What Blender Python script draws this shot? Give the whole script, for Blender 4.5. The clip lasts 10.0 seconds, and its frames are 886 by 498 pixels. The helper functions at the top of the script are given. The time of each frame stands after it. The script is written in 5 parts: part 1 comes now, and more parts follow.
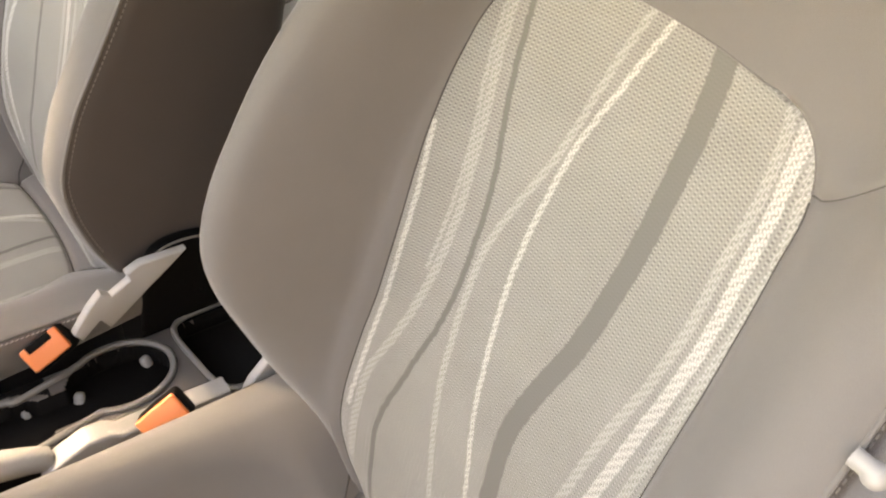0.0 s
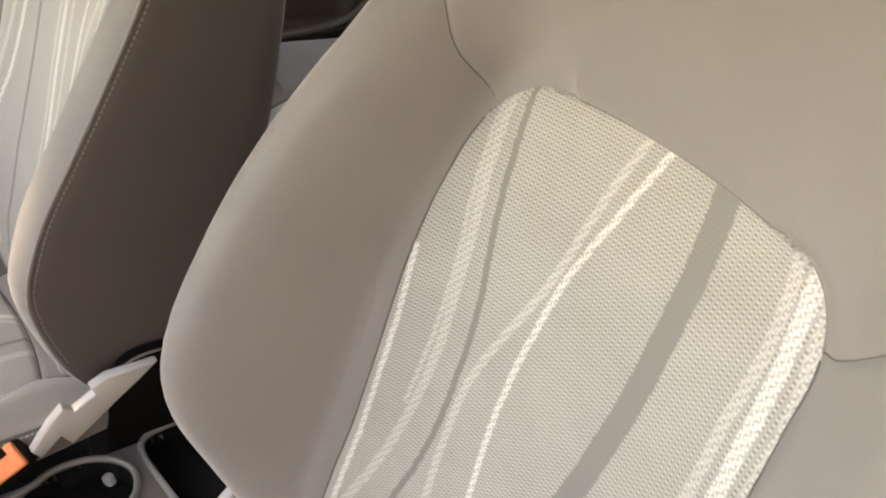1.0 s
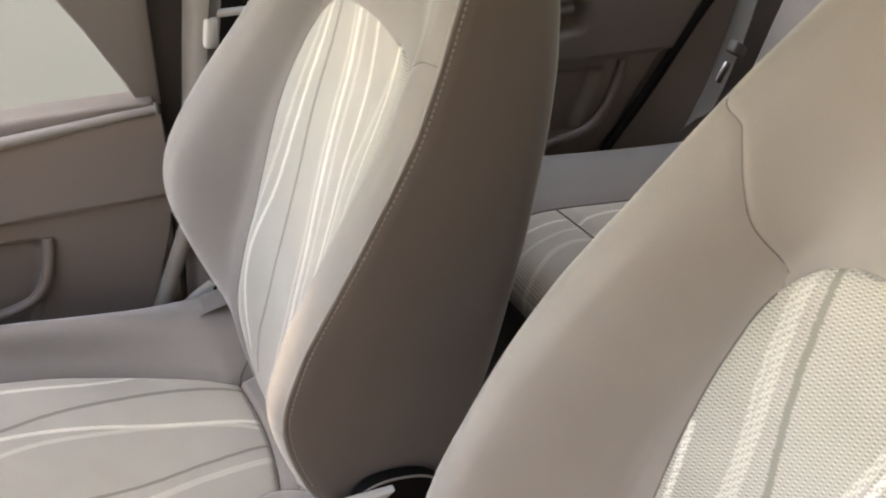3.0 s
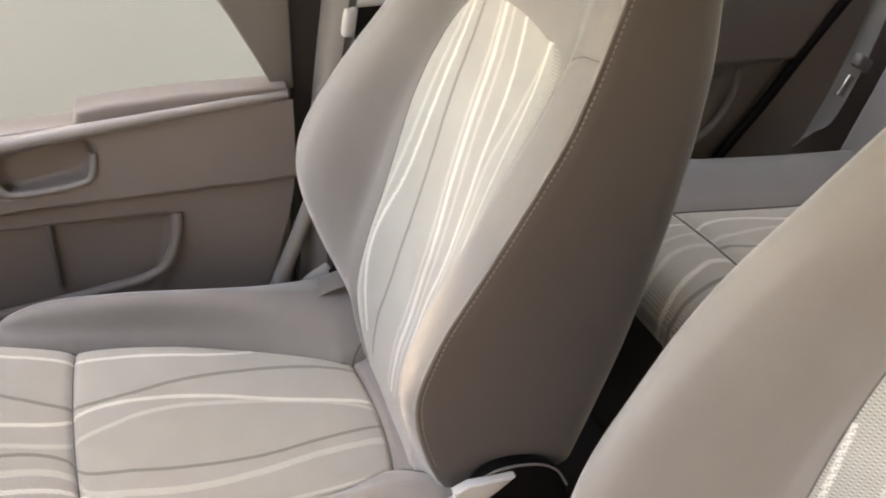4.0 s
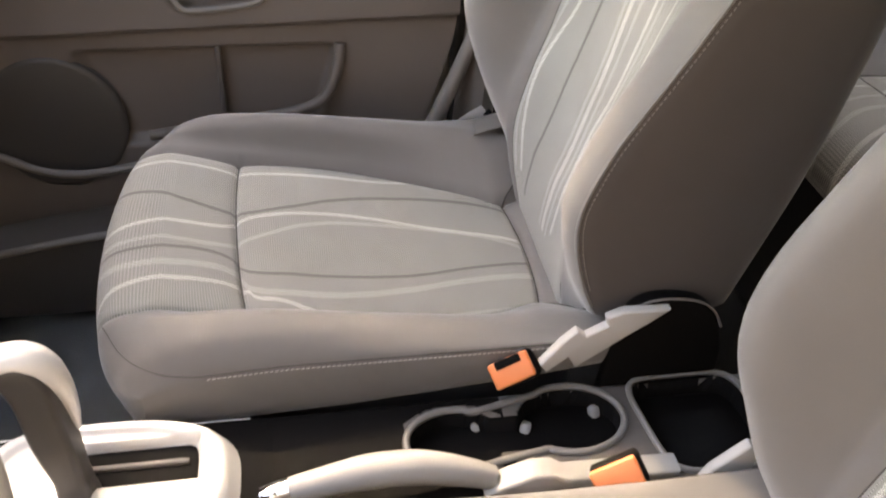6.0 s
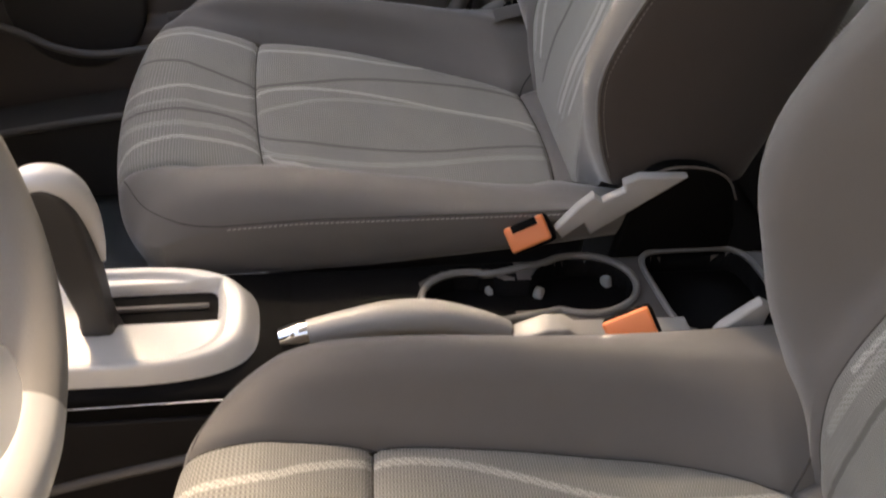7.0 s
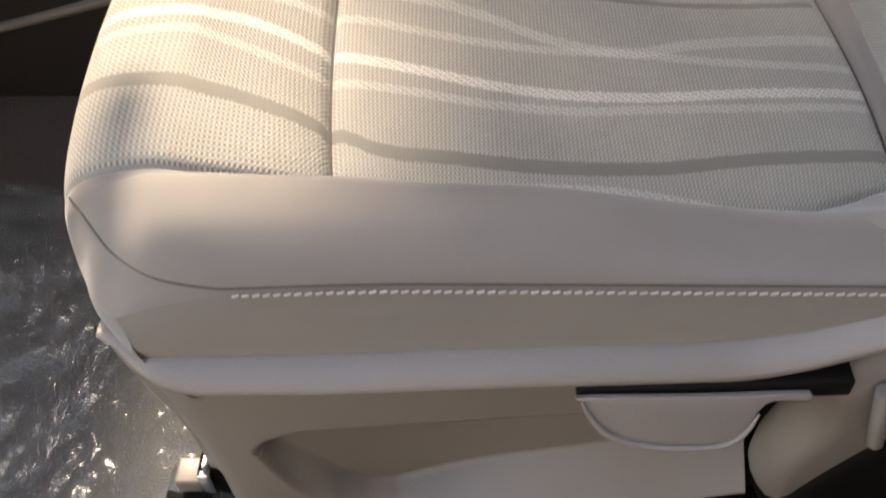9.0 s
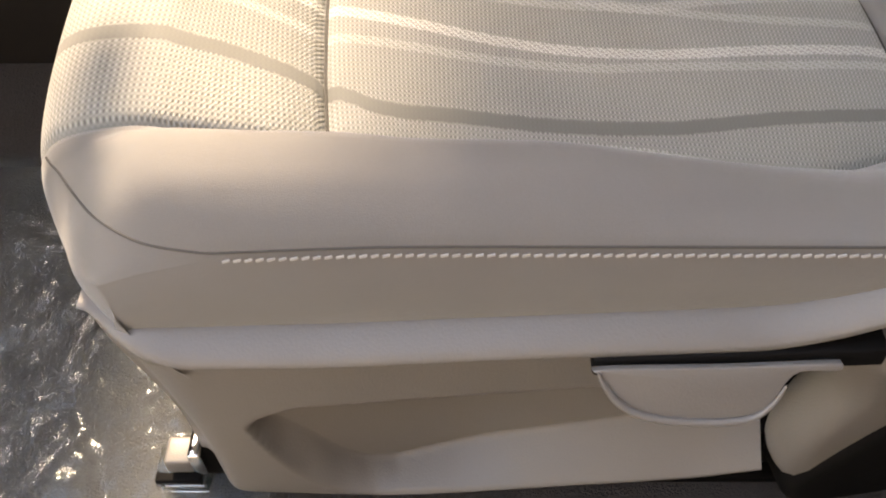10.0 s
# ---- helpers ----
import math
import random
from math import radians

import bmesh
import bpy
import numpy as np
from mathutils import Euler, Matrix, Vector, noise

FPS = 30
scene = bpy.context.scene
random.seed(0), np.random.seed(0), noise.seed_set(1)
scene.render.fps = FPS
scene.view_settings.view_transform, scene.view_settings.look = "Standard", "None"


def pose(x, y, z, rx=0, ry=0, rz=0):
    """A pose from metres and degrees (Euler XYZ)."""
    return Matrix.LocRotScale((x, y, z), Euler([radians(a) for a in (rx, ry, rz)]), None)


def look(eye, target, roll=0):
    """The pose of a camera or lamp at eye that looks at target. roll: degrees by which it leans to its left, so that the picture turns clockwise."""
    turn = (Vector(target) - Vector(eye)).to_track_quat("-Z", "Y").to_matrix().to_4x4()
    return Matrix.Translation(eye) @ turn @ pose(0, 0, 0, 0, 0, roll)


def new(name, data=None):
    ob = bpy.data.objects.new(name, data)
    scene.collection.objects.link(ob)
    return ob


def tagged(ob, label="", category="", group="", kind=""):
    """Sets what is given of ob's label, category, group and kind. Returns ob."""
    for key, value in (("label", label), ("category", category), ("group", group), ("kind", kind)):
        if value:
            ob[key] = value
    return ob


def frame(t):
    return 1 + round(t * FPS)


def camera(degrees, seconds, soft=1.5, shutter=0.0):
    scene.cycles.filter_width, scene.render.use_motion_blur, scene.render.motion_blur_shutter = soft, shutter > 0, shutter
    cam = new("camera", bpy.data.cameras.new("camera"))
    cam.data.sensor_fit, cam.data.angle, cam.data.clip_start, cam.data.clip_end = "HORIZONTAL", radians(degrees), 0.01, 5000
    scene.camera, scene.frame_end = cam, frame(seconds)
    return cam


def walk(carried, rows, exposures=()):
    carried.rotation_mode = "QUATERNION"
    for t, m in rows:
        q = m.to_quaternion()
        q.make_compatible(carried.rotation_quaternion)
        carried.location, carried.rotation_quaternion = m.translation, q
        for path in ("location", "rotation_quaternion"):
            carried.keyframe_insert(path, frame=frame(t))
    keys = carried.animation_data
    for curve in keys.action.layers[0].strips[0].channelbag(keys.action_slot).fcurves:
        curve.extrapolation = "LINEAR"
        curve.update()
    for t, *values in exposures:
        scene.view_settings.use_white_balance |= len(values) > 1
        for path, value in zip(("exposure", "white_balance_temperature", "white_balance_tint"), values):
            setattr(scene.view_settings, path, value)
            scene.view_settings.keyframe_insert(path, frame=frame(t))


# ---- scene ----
cam = camera(53.4, 10.0, soft=1.95, shutter=0.35)
PATH = [
    (0, (-0.232, -0.687, 1.106), (0.759, 0.467, -0.192), 6.5),
    (0.5, (-0.204, -0.663, 1.104), (0.834, 0.522, -0.129), 7.1),
    (1, (-0.185, -0.648, 1.104), (0.864, 0.612, -0.042), 7.3),
    (1.5, (-0.196, -0.615, 1.131), (0.83, 0.695, 0.021), 5.5),
    (2, (-0.204, -0.598, 1.139), (0.738, 0.824, 0.096), 3.7),
    (2.5, (-0.191, -0.575, 1.145), (0.618, 0.935, 0.114), 2.1),
    (4, (-0.293, -0.564, 1.14), (0.283, 1.051, 0.111), 2.7),
    (4.5, (-0.312, -0.552, 1.131), (0.173, 1.08, 0.081), 2.7),
    (5, (-0.324, -0.55, 1.11), (0.064, 1.082, 0.022), 2.3),
    (5.5, (-0.333, -0.57, 1.079), (-0.027, 1.034, -0.077), 1.5),
    (7, (-0.373, -0.669, 0.968), (-0.093, 0.836, -0.319), 4.3),
    (7.5, (-0.359, -0.72, 0.928), (-0.11, 0.718, -0.439), 4.5),
    (8, (-0.308, -0.791, 0.888), (-0.182, 0.528, -0.61), 1.6),
    (8.5, (-0.264, -0.873, 0.787), (-0.259, 0.452, -0.711), -1.2),
    (9, (-0.246, -0.904, 0.717), (-0.286, 0.404, -0.796), -1.2),
    (9.5, (-0.247, -0.909, 0.683), (-0.265, 0.387, -0.84), 0.1),
    (10, (-0.255, -0.89, 0.685), (-0.273, 0.386, -0.855), -0.7),
]
EXPOSURES = [(0.0, 4.04, 12800, 19), (0.6, 4.04, 12100, 19), (1.5, 4.26, 11100, 18), (2.5, 4.33, 10700, 18), (5.0, 4.48, 11100, 19), (5.7, 4.36, 11000, 19), (6.8, 3.12, 10300, 18), (7.5, 2.86, 9300, 18), (8.0, 2.9, 8700, 18), (8.6, 3.43, 9700, 17), (9.0, 3.47, 9900, 17), (9.4, 3.71, 10300, 17), (10.0, 3.71, 10700, 17)]
walk(cam, [(t, look(eye, target, roll)) for t, eye, target, roll in PATH], EXPOSURES)
# ---------------------------------------------------------------- world, sun
world = bpy.data.worlds.new("sky")
scene.world = world
world.use_nodes = True
wn = world.node_tree
sky = wn.nodes.new("ShaderNodeTexSky")
sky.sky_type, sky.sun_disc = "NISHITA", False
SUN_WAY = Vector((0.41, -1.0, -1.0)).normalized()
SUN_EL, SUN_AZ = math.asin(-SUN_WAY.z), math.atan2(-SUN_WAY.x, -SUN_WAY.y)
sky.sun_elevation, sky.sun_rotation = SUN_EL, SUN_AZ
wn.links.new(sky.outputs[0], wn.nodes["Background"].inputs[0])
wn.nodes["Background"].inputs[1].default_value = 0.15
sun = new("sun", bpy.data.lights.new("sun", "SUN"))
sun.data.energy, sun.data.angle, sun.data.color = 0.88, radians(6.0), (1.0, 0.98, 0.925)
# the sun stands high ahead on the passenger's side; it shines in past the front edge of the roof
sun.matrix_world = Matrix.Translation((-2, 5, 6)) @ SUN_WAY.to_track_quat("-Z", "Y").to_matrix().to_4x4()


# ---------------------------------------------------------------- materials
def base_material(name, colour, rough=0.6, metal=0.0):
    m = bpy.data.materials.new(name)
    m.use_nodes = True
    b = m.node_tree.nodes["Principled BSDF"]
    b.inputs["Base Color"].default_value = (*colour, 1)
    b.inputs["Roughness"].default_value = rough
    b.inputs["Metallic"].default_value = metal
    return m, m.node_tree, b


def node(nt, kind, **values):
    n = nt.nodes.new(kind)
    for k, v in values.items():
        if k == "op":
            n.operation = v
        else:
            n.inputs[k].default_value = v
    return n


def math_node(nt, op, a, b=None, c=None, clamp=False):
    n = nt.nodes.new("ShaderNodeMath")
    n.operation, n.use_clamp = op, clamp
    for i, v in enumerate((a, b, c)):
        if v is None:
            continue
        if isinstance(v, (int, float)):
            n.inputs[i].default_value = v
        else:
            nt.links.new(v, n.inputs[i])
    return n.outputs[0]


def mix_colour(nt, fac, a, b):
    n = nt.nodes.new("ShaderNodeMix")
    n.data_type = "RGBA"
    for sock, v in ((n.inputs[0], fac), (n.inputs[6], a), (n.inputs[7], b)):
        if isinstance(v, (int, float)):
            sock.default_value = v
        elif isinstance(v, tuple):
            sock.default_value = (*v, 1)
        else:
            nt.links.new(v, sock)
    return n.outputs[2]


def noise_at(nt, scale, detail=3.0, coords=None, rough=0.55):
    n = node(nt, "ShaderNodeTexNoise", Scale=scale, Detail=detail, Roughness=rough)
    if coords is not None:
        nt.links.new(coords, n.inputs["Vector"])
    return n.outputs[0]


def object_coords(nt):
    return nt.nodes.new("ShaderNodeTexCoord").outputs["Object"]


def bump(nt, bsdf, height, strength, distance):
    n = node(nt, "ShaderNodeBump", Strength=strength, Distance=distance)
    nt.links.new(height, n.inputs["Height"])
    nt.links.new(n.outputs[0], bsdf.inputs["Normal"])


def surface(name, colour, rough, fine=900.0, coarse=9.0, vary=0.12, relief=0.25, depth=0.0006, metal=0.0, shine=0.5):
    """A moulded or painted surface: fine grain and slow blotches in colour, gloss and relief."""
    m, nt, b = base_material(name, colour, rough, metal)
    b.inputs["Specular IOR Level"].default_value = shine
    co = object_coords(nt)
    grain, blotch = noise_at(nt, fine, 2.0, co), noise_at(nt, coarse, 4.0, co)
    both = math_node(nt, "ADD", math_node(nt, "MULTIPLY", grain, 0.5), math_node(nt, "MULTIPLY", blotch, 0.5))
    dark = tuple(c * (1 - vary) for c in colour)
    light = tuple(min(1.0, c * (1 + vary)) for c in colour)
    nt.links.new(mix_colour(nt, both, dark, light), b.inputs["Base Color"])
    nt.links.new(math_node(nt, "MULTIPLY_ADD", blotch, 0.2, rough - 0.1), b.inputs["Roughness"])
    bump(nt, b, grain, relief, depth)
    return m


def cloth(name, colour):
    """Plain close-woven seat cloth with a little sheen."""
    m, nt, b = base_material(name, colour, 0.85)
    co = object_coords(nt)
    weave = noise_at(nt, 1500.0, 2.0, co)
    blotch = noise_at(nt, 14.0, 4.0, co)
    fac = math_node(nt, "ADD", math_node(nt, "MULTIPLY", weave, 0.55), math_node(nt, "MULTIPLY", blotch, 0.45))
    nt.links.new(mix_colour(nt, fac, tuple(c * 0.8 for c in colour), tuple(c * 1.2 for c in colour)), b.inputs["Base Color"])
    b.inputs["Sheen Weight"].default_value, b.inputs["Sheen Roughness"].default_value = 0.35, 0.45
    bump(nt, b, weave, 0.35, 0.0006)
    return m


ROW, COLUMN = 0.0029, 0.0022   # pitch of the weave's bumps along and across the seat


def striped_cloth(name, ground, stripes, low, high):
    """Bumpy woven seat cloth. UV is in metres: x across the seat, y along it. stripes: (shade, width, [(along, across), ...])."""
    m, nt, b = base_material(name, ground, 0.8)
    uv = nt.nodes.new("ShaderNodeUVMap")
    uv.uv_map = "cloth"
    sep = nt.nodes.new("ShaderNodeSeparateXYZ")
    nt.links.new(uv.outputs[0], sep.inputs[0])
    across, along = sep.outputs[0], sep.outputs[1]
    turn = 2 * math.pi
    wave_a = math_node(nt, "COSINE", math_node(nt, "MULTIPLY", along, turn / ROW))
    wave_c = math_node(nt, "COSINE", math_node(nt, "MULTIPLY", across, turn / (2 * COLUMN)))
    bumps = math_node(nt, "MULTIPLY_ADD", math_node(nt, "MULTIPLY", wave_a, wave_c), 0.5, 0.5)
    rib = math_node(nt, "MULTIPLY_ADD", wave_a, 0.5, 0.5)
    thread = math_node(nt, "MULTIPLY_ADD", math_node(nt, "COSINE", math_node(nt, "MULTIPLY", across, turn / COLUMN)), 0.5, 0.5)
    column = math_node(nt, "FLOOR", math_node(nt, "DIVIDE", across, COLUMN))
    dash = math_node(nt, "MULTIPLY_ADD", math_node(nt, "SINE", math_node(nt, "MULTIPLY_ADD", along, turn / 0.0080, math_node(nt, "MULTIPLY", column, 2.4))), 0.9, 0.75, clamp=True)
    white = nt.nodes.new("ShaderNodeTexWhiteNoise")
    white.noise_dimensions = "1D"
    nt.links.new(math_node(nt, "FLOOR", math_node(nt, "DIVIDE", along, ROW)), white.inputs["W"])
    jitter = math_node(nt, "MULTIPLY_ADD", white.outputs[0], 0.0011, -0.00055)
    where = math_node(nt, "DIVIDE", math_node(nt, "SUBTRACT", along, low), high - low, clamp=True)
    blotch = noise_at(nt, 16.0, 3.0, uv.outputs[0])
    shade = math_node(nt, "ADD", math_node(nt, "MULTIPLY", bumps, 0.46), math_node(nt, "MULTIPLY", rib, 0.30))
    shade = math_node(nt, "ADD", shade, math_node(nt, "MULTIPLY", blotch, 0.24))
    colour = mix_colour(nt, shade, tuple(c * 0.34 for c in ground), tuple(c * 1.62 for c in ground))
    flat = None
    for tone, width, points in stripes:
        fc = nt.nodes.new("ShaderNodeFloatCurve")
        curve = fc.mapping.curves[0]
        points = sorted(points)
        while len(curve.points) < len(points):
            curve.points.new(0.5, 0.5)
        for p, (v, u) in zip(curve.points, points):
            p.location = (min(1, max(0, (v - low) / (high - low))), u * 2 + 0.5)
        fc.mapping.update()
        nt.links.new(where, fc.inputs["Value"])
        middle = math_node(nt, "MULTIPLY_ADD", fc.outputs[0], 0.5, -0.25)
        off = math_node(nt, "ABSOLUTE", math_node(nt, "ADD", math_node(nt, "SUBTRACT", across, middle), jitter))
        mask = math_node(nt, "DIVIDE", math_node(nt, "SUBTRACT", width / 2 + 0.0009, off), 0.0018, clamp=True)
        inside = math_node(nt, "MULTIPLY", math_node(nt, "GREATER_THAN", along, points[0][0]), math_node(nt, "LESS_THAN", along, points[-1][0] + (0.006 if points[-1][0] > 0.835 else 0.0)))
        mask = math_node(nt, "MULTIPLY", mask, inside)
        if tone == "white":
            mask = math_node(nt, "MULTIPLY", mask, math_node(nt, "MULTIPLY", math_node(nt, "MULTIPLY_ADD", thread, 0.45, 0.55), math_node(nt, "MULTIPLY_ADD", dash, 0.62, math_node(nt, "MULTIPLY_ADD", blotch, 0.5, 0.13))), clamp=True)
            mask = math_node(nt, "MULTIPLY", mask, math_node(nt, "MULTIPLY_ADD", bumps, 0.6, 0.5), clamp=True)
            colour = mix_colour(nt, mask, colour, (0.70, 0.68, 0.64))
        elif tone == "pale":
            mask = math_node(nt, "MULTIPLY", mask, math_node(nt, "MULTIPLY", math_node(nt, "MULTIPLY_ADD", thread, 0.5, 0.3), math_node(nt, "MULTIPLY_ADD", dash, 0.55, 0.15)))
            colour = mix_colour(nt, mask, colour, (0.60, 0.58, 0.55))
        else:
            colour = mix_colour(nt, math_node(nt, "MULTIPLY", mask, 0.92), colour, tuple(c * 0.52 for c in ground))
            flat = mask if flat is None else math_node(nt, "MAXIMUM", flat, mask)
    nt.links.new(colour, b.inputs["Base Color"])
    b.inputs["Sheen Weight"].default_value, b.inputs["Sheen Roughness"].default_value = 0.25, 0.45
    height = math_node(nt, "ADD", bumps, math_node(nt, "MULTIPLY", rib, 0.4))
    if flat is not None:
        height = math_node(nt, "MULTIPLY", height, math_node(nt, "SUBTRACT", 1.0, flat))
    bump(nt, b, height, 0.55, 0.0010)
    return m


GREY = (0.165, 0.1545, 0.146)
INSERT = (0.270, 0.265, 0.241)
M_CLOTH = cloth("seat_cloth", GREY)
# a browner side cloth; part of its darkness is shade put into colour
M_SIDE_SHADED = cloth("shaded_side_cloth", (0.066, 0.052, 0.046))
M_THREAD = surface("thread", (0.19, 0.172, 0.155), 0.75, vary=0.1)
M_PLASTIC = surface("grey_plastic", (0.175, 0.160, 0.150), 0.42, 620.0, vary=0.08, relief=0.45)
M_DOOR = surface("door_plastic", (0.146, 0.123, 0.111), 0.5, 1100.0, vary=0.08, relief=0.3)
# black plastic; also stands in for shade in wells, gaps and hollows
M_BLACK = surface("black_plastic_and_shade", (0.005, 0.0045, 0.0045), 0.7, 1200.0, vary=0.15, shine=0.10)
M_DARK = surface("dark_trim", (0.021, 0.018, 0.0172), 0.55, 1200.0, vary=0.1, shine=0.22)
M_TRIM = surface("mid_grey_plastic", (0.062, 0.056, 0.053), 0.42, 1200.0, vary=0.08)
M_SLEEVE = surface("light_grey_plastic", (0.44, 0.43, 0.415), 0.42, 1200.0, vary=0.06, relief=0.1)
M_RIM = surface("satin_rim", (0.20, 0.19, 0.18), 0.35, 1200.0, vary=0.06, relief=0.1)
M_FAINT = surface("grey_thread", (0.42, 0.40, 0.375), 0.8, vary=0.1)
M_PALE = surface("pale_plastic", (0.37, 0.36, 0.345), 0.42, 1200.0, vary=0.06, relief=0.1)
M_SILVER = surface("satin_silver", (0.86, 0.84, 0.81), 0.36, 600.0, vary=0.05, relief=0.05, metal=0.1)
# for dark seam tubes: the shade in the cover's folds put into colour
M_SEAM_SHADOW = surface("seam_shadow", (0.075, 0.070, 0.065), 0.9, vary=0.1)
M_LEATHER = surface("pale_leather", (0.40, 0.38, 0.352), 0.45, 700.0, 12.0, vary=0.1, relief=0.4)
M_CHROME = surface("chrome", (0.8, 0.79, 0.77), 0.08, 500.0, vary=0.03, relief=0.02, metal=1.0)
M_ORANGE = surface("orange_button", (0.93, 0.26, 0.10), 0.4, 900.0, vary=0.05, relief=0.05)
M_CARPET = surface("carpet", (0.052, 0.046, 0.045), 0.95, 420.0, 12.0, vary=0.45, relief=1.0, depth=0.003)
M_LINER = surface("roof_liner", (0.52, 0.50, 0.46), 0.95, 800.0, vary=0.06, relief=0.3)
M_BELT = surface("belt_webbing", (0.20, 0.19, 0.18), 0.7, 700.0, vary=0.1)
M_GROUND = surface("asphalt", (0.105, 0.096, 0.086), 0.9, 120.0, 0.8, vary=0.16, relief=0.6, depth=0.004)
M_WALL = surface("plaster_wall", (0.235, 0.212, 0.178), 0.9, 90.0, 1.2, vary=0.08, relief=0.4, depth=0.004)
# for the unseen left walls, toned for the light they return or block
M_UNSEEN_WALL = surface("grey_unseen_wall", (0.215, 0.204, 0.191), 0.9, 90.0, 1.2, vary=0.08, relief=0.4, depth=0.004)
M_SHADE_WALL = surface("dark_shade_wall", (0.045, 0.037, 0.030), 0.85, 60.0, 2.0, vary=0.2, relief=0.5, depth=0.004)
M_PILLAR = surface("pillar_plastic", (0.102, 0.089, 0.082), 0.5, 1100.0, vary=0.08, relief=0.3)
M_DECK = surface("deck_plastic", (0.105, 0.095, 0.090), 0.42, 1200.0, vary=0.08)
M_BODY = surface("body_paint", (0.42, 0.39, 0.35), 0.3, 700.0, vary=0.04, relief=0.03, metal=0.3)

M_GLASS, _, gb = base_material("window_glass", (0.95, 0.97, 0.96), 0.02)
gb.inputs["Transmission Weight"].default_value, gb.inputs["IOR"].default_value = 1.0, 1.05
# an assumed tint for the unseen rear glass, to dim the cabin's rear
M_TINT, tnt, tb = base_material("tinted_glass", (0.01, 0.011, 0.01), 0.05)
tint_clear, tint_mix = tnt.nodes.new("ShaderNodeBsdfTransparent"), tnt.nodes.new("ShaderNodeMixShader")
tint_clear.inputs[0].default_value = (0.88, 0.90, 0.88, 1)
tint_mix.inputs[0].default_value = 0.08
tnt.links.new(tint_clear.outputs[0], tint_mix.inputs[1])
tnt.links.new(tb.outputs[0], tint_mix.inputs[2])
tnt.links.new(tint_mix.outputs[0], tnt.nodes["Material Output"].inputs[0])
M_FILM, fnt, fb = base_material("clear_film", (0.66, 0.73, 0.75), 0.14)
film_clear, film_mix = fnt.nodes.new("ShaderNodeBsdfTransparent"), fnt.nodes.new("ShaderNodeMixShader")
film_clear.inputs[0].default_value = (0.86, 0.87, 0.86, 1)
fb.inputs["Metallic"].default_value = 0.25
film_mix.inputs[0].default_value = 0.12
fnt.links.new(film_clear.outputs[0], film_mix.inputs[1])
fnt.links.new(fb.outputs[0], film_mix.inputs[2])
fnt.links.new(film_mix.outputs[0], fnt.nodes["Material Output"].inputs[0])
bump(fnt, fb, noise_at(fnt, 22.0, 3.0, object_coords(fnt)), 0.8, 0.012)


# ---------------------------------------------------------------- mesh helpers
def mesh_from(name, verts, faces, smooth=True):
    me = bpy.data.meshes.new(name)
    me.from_pydata([tuple(v) for v in verts], [], faces)
    if smooth:
        me.polygons.foreach_set("use_smooth", [True] * len(me.polygons))
    me.update()
    return me


def put(name, me, material, parent=None, label="", at=None):
    ob = new(name, me)
    me.materials.append(material)
    if parent is not None:
        ob.parent = parent
    if at is not None:
        ob.matrix_basis = at
    if label:
        tagged(ob, label)
    return ob


def part(name, bm, material, parent=None, label="", smooth=True, at=None):
    me = bpy.data.meshes.new(name)
    bmesh.ops.recalc_face_normals(bm, faces=bm.faces)
    bm.to_mesh(me)
    bm.free()
    if smooth:
        me.polygons.foreach_set("use_smooth", [True] * len(me.polygons))
        me.set_sharp_from_angle(angle=radians(40))
    return put(name, me, material, parent, label, at)


def thing(name, label, category, at=None, group="", kind=""):
    ob = tagged(new(name), label, category, group, kind)
    if at is not None:
        ob.matrix_basis = at
    return ob


def under(child, holder):
    """Makes a part a sub-part of another part of the same thing, where it stands."""
    child.parent = holder
    child.matrix_parent_inverse = holder.matrix_basis.inverted()
    return child


def curve_through(points, n):
    """n points of a smooth line through the given ones, evenly spaced."""
    p = np.array(points, float)
    q = np.vstack([2 * p[0] - p[1], p, 2 * p[-1] - p[-2]])
    out = []
    for i in range(1, len(q) - 2):
        for u in np.linspace(0, 1, 24, endpoint=False):
            out.append(0.5 * (2 * q[i] + (q[i + 1] - q[i - 1]) * u + (2 * q[i - 1] - 5 * q[i] + 4 * q[i + 1] - q[i + 2]) * u * u
                              + (3 * q[i] - q[i - 1] - 3 * q[i + 1] + q[i + 2]) * u ** 3))
    out = np.array(out + [p[-1]])
    s = np.r_[0, np.cumsum(np.linalg.norm(np.diff(out, axis=0), axis=1))]
    want = np.linspace(0, s[-1], n)
    return np.stack([np.interp(want, s, out[:, k]) for k in range(p.shape[1])], 1)


def lerp(table, v):
    xs, ys = zip(*table)
    return float(np.interp(v, xs, ys))


def soft(table, v, d=0.012):
    """A table read with its kinks rounded off."""
    return (lerp(table, v - d) + 2 * lerp(table, v) + lerp(table, v + d)) / 4


def step(a, b, v):
    t = min(1.0, max(0.0, (v - a) / (b - a)))
    return t * t * (3 - 2 * t)


def rounded(points, n=60):
    """A closed outline drawn smoothly through the given corners."""
    p = list(points)
    line = curve_through(p[-2:] + p + p[:2], 400)
    a = int(np.argmin(np.linalg.norm(line[:200] - np.array(p[0]), axis=1)))
    z = 200 + int(np.argmin(np.linalg.norm(line[200:] - np.array(p[0]), axis=1)))
    return [tuple(line[i]) for i in np.linspace(a, z, n, endpoint=False).astype(int)]


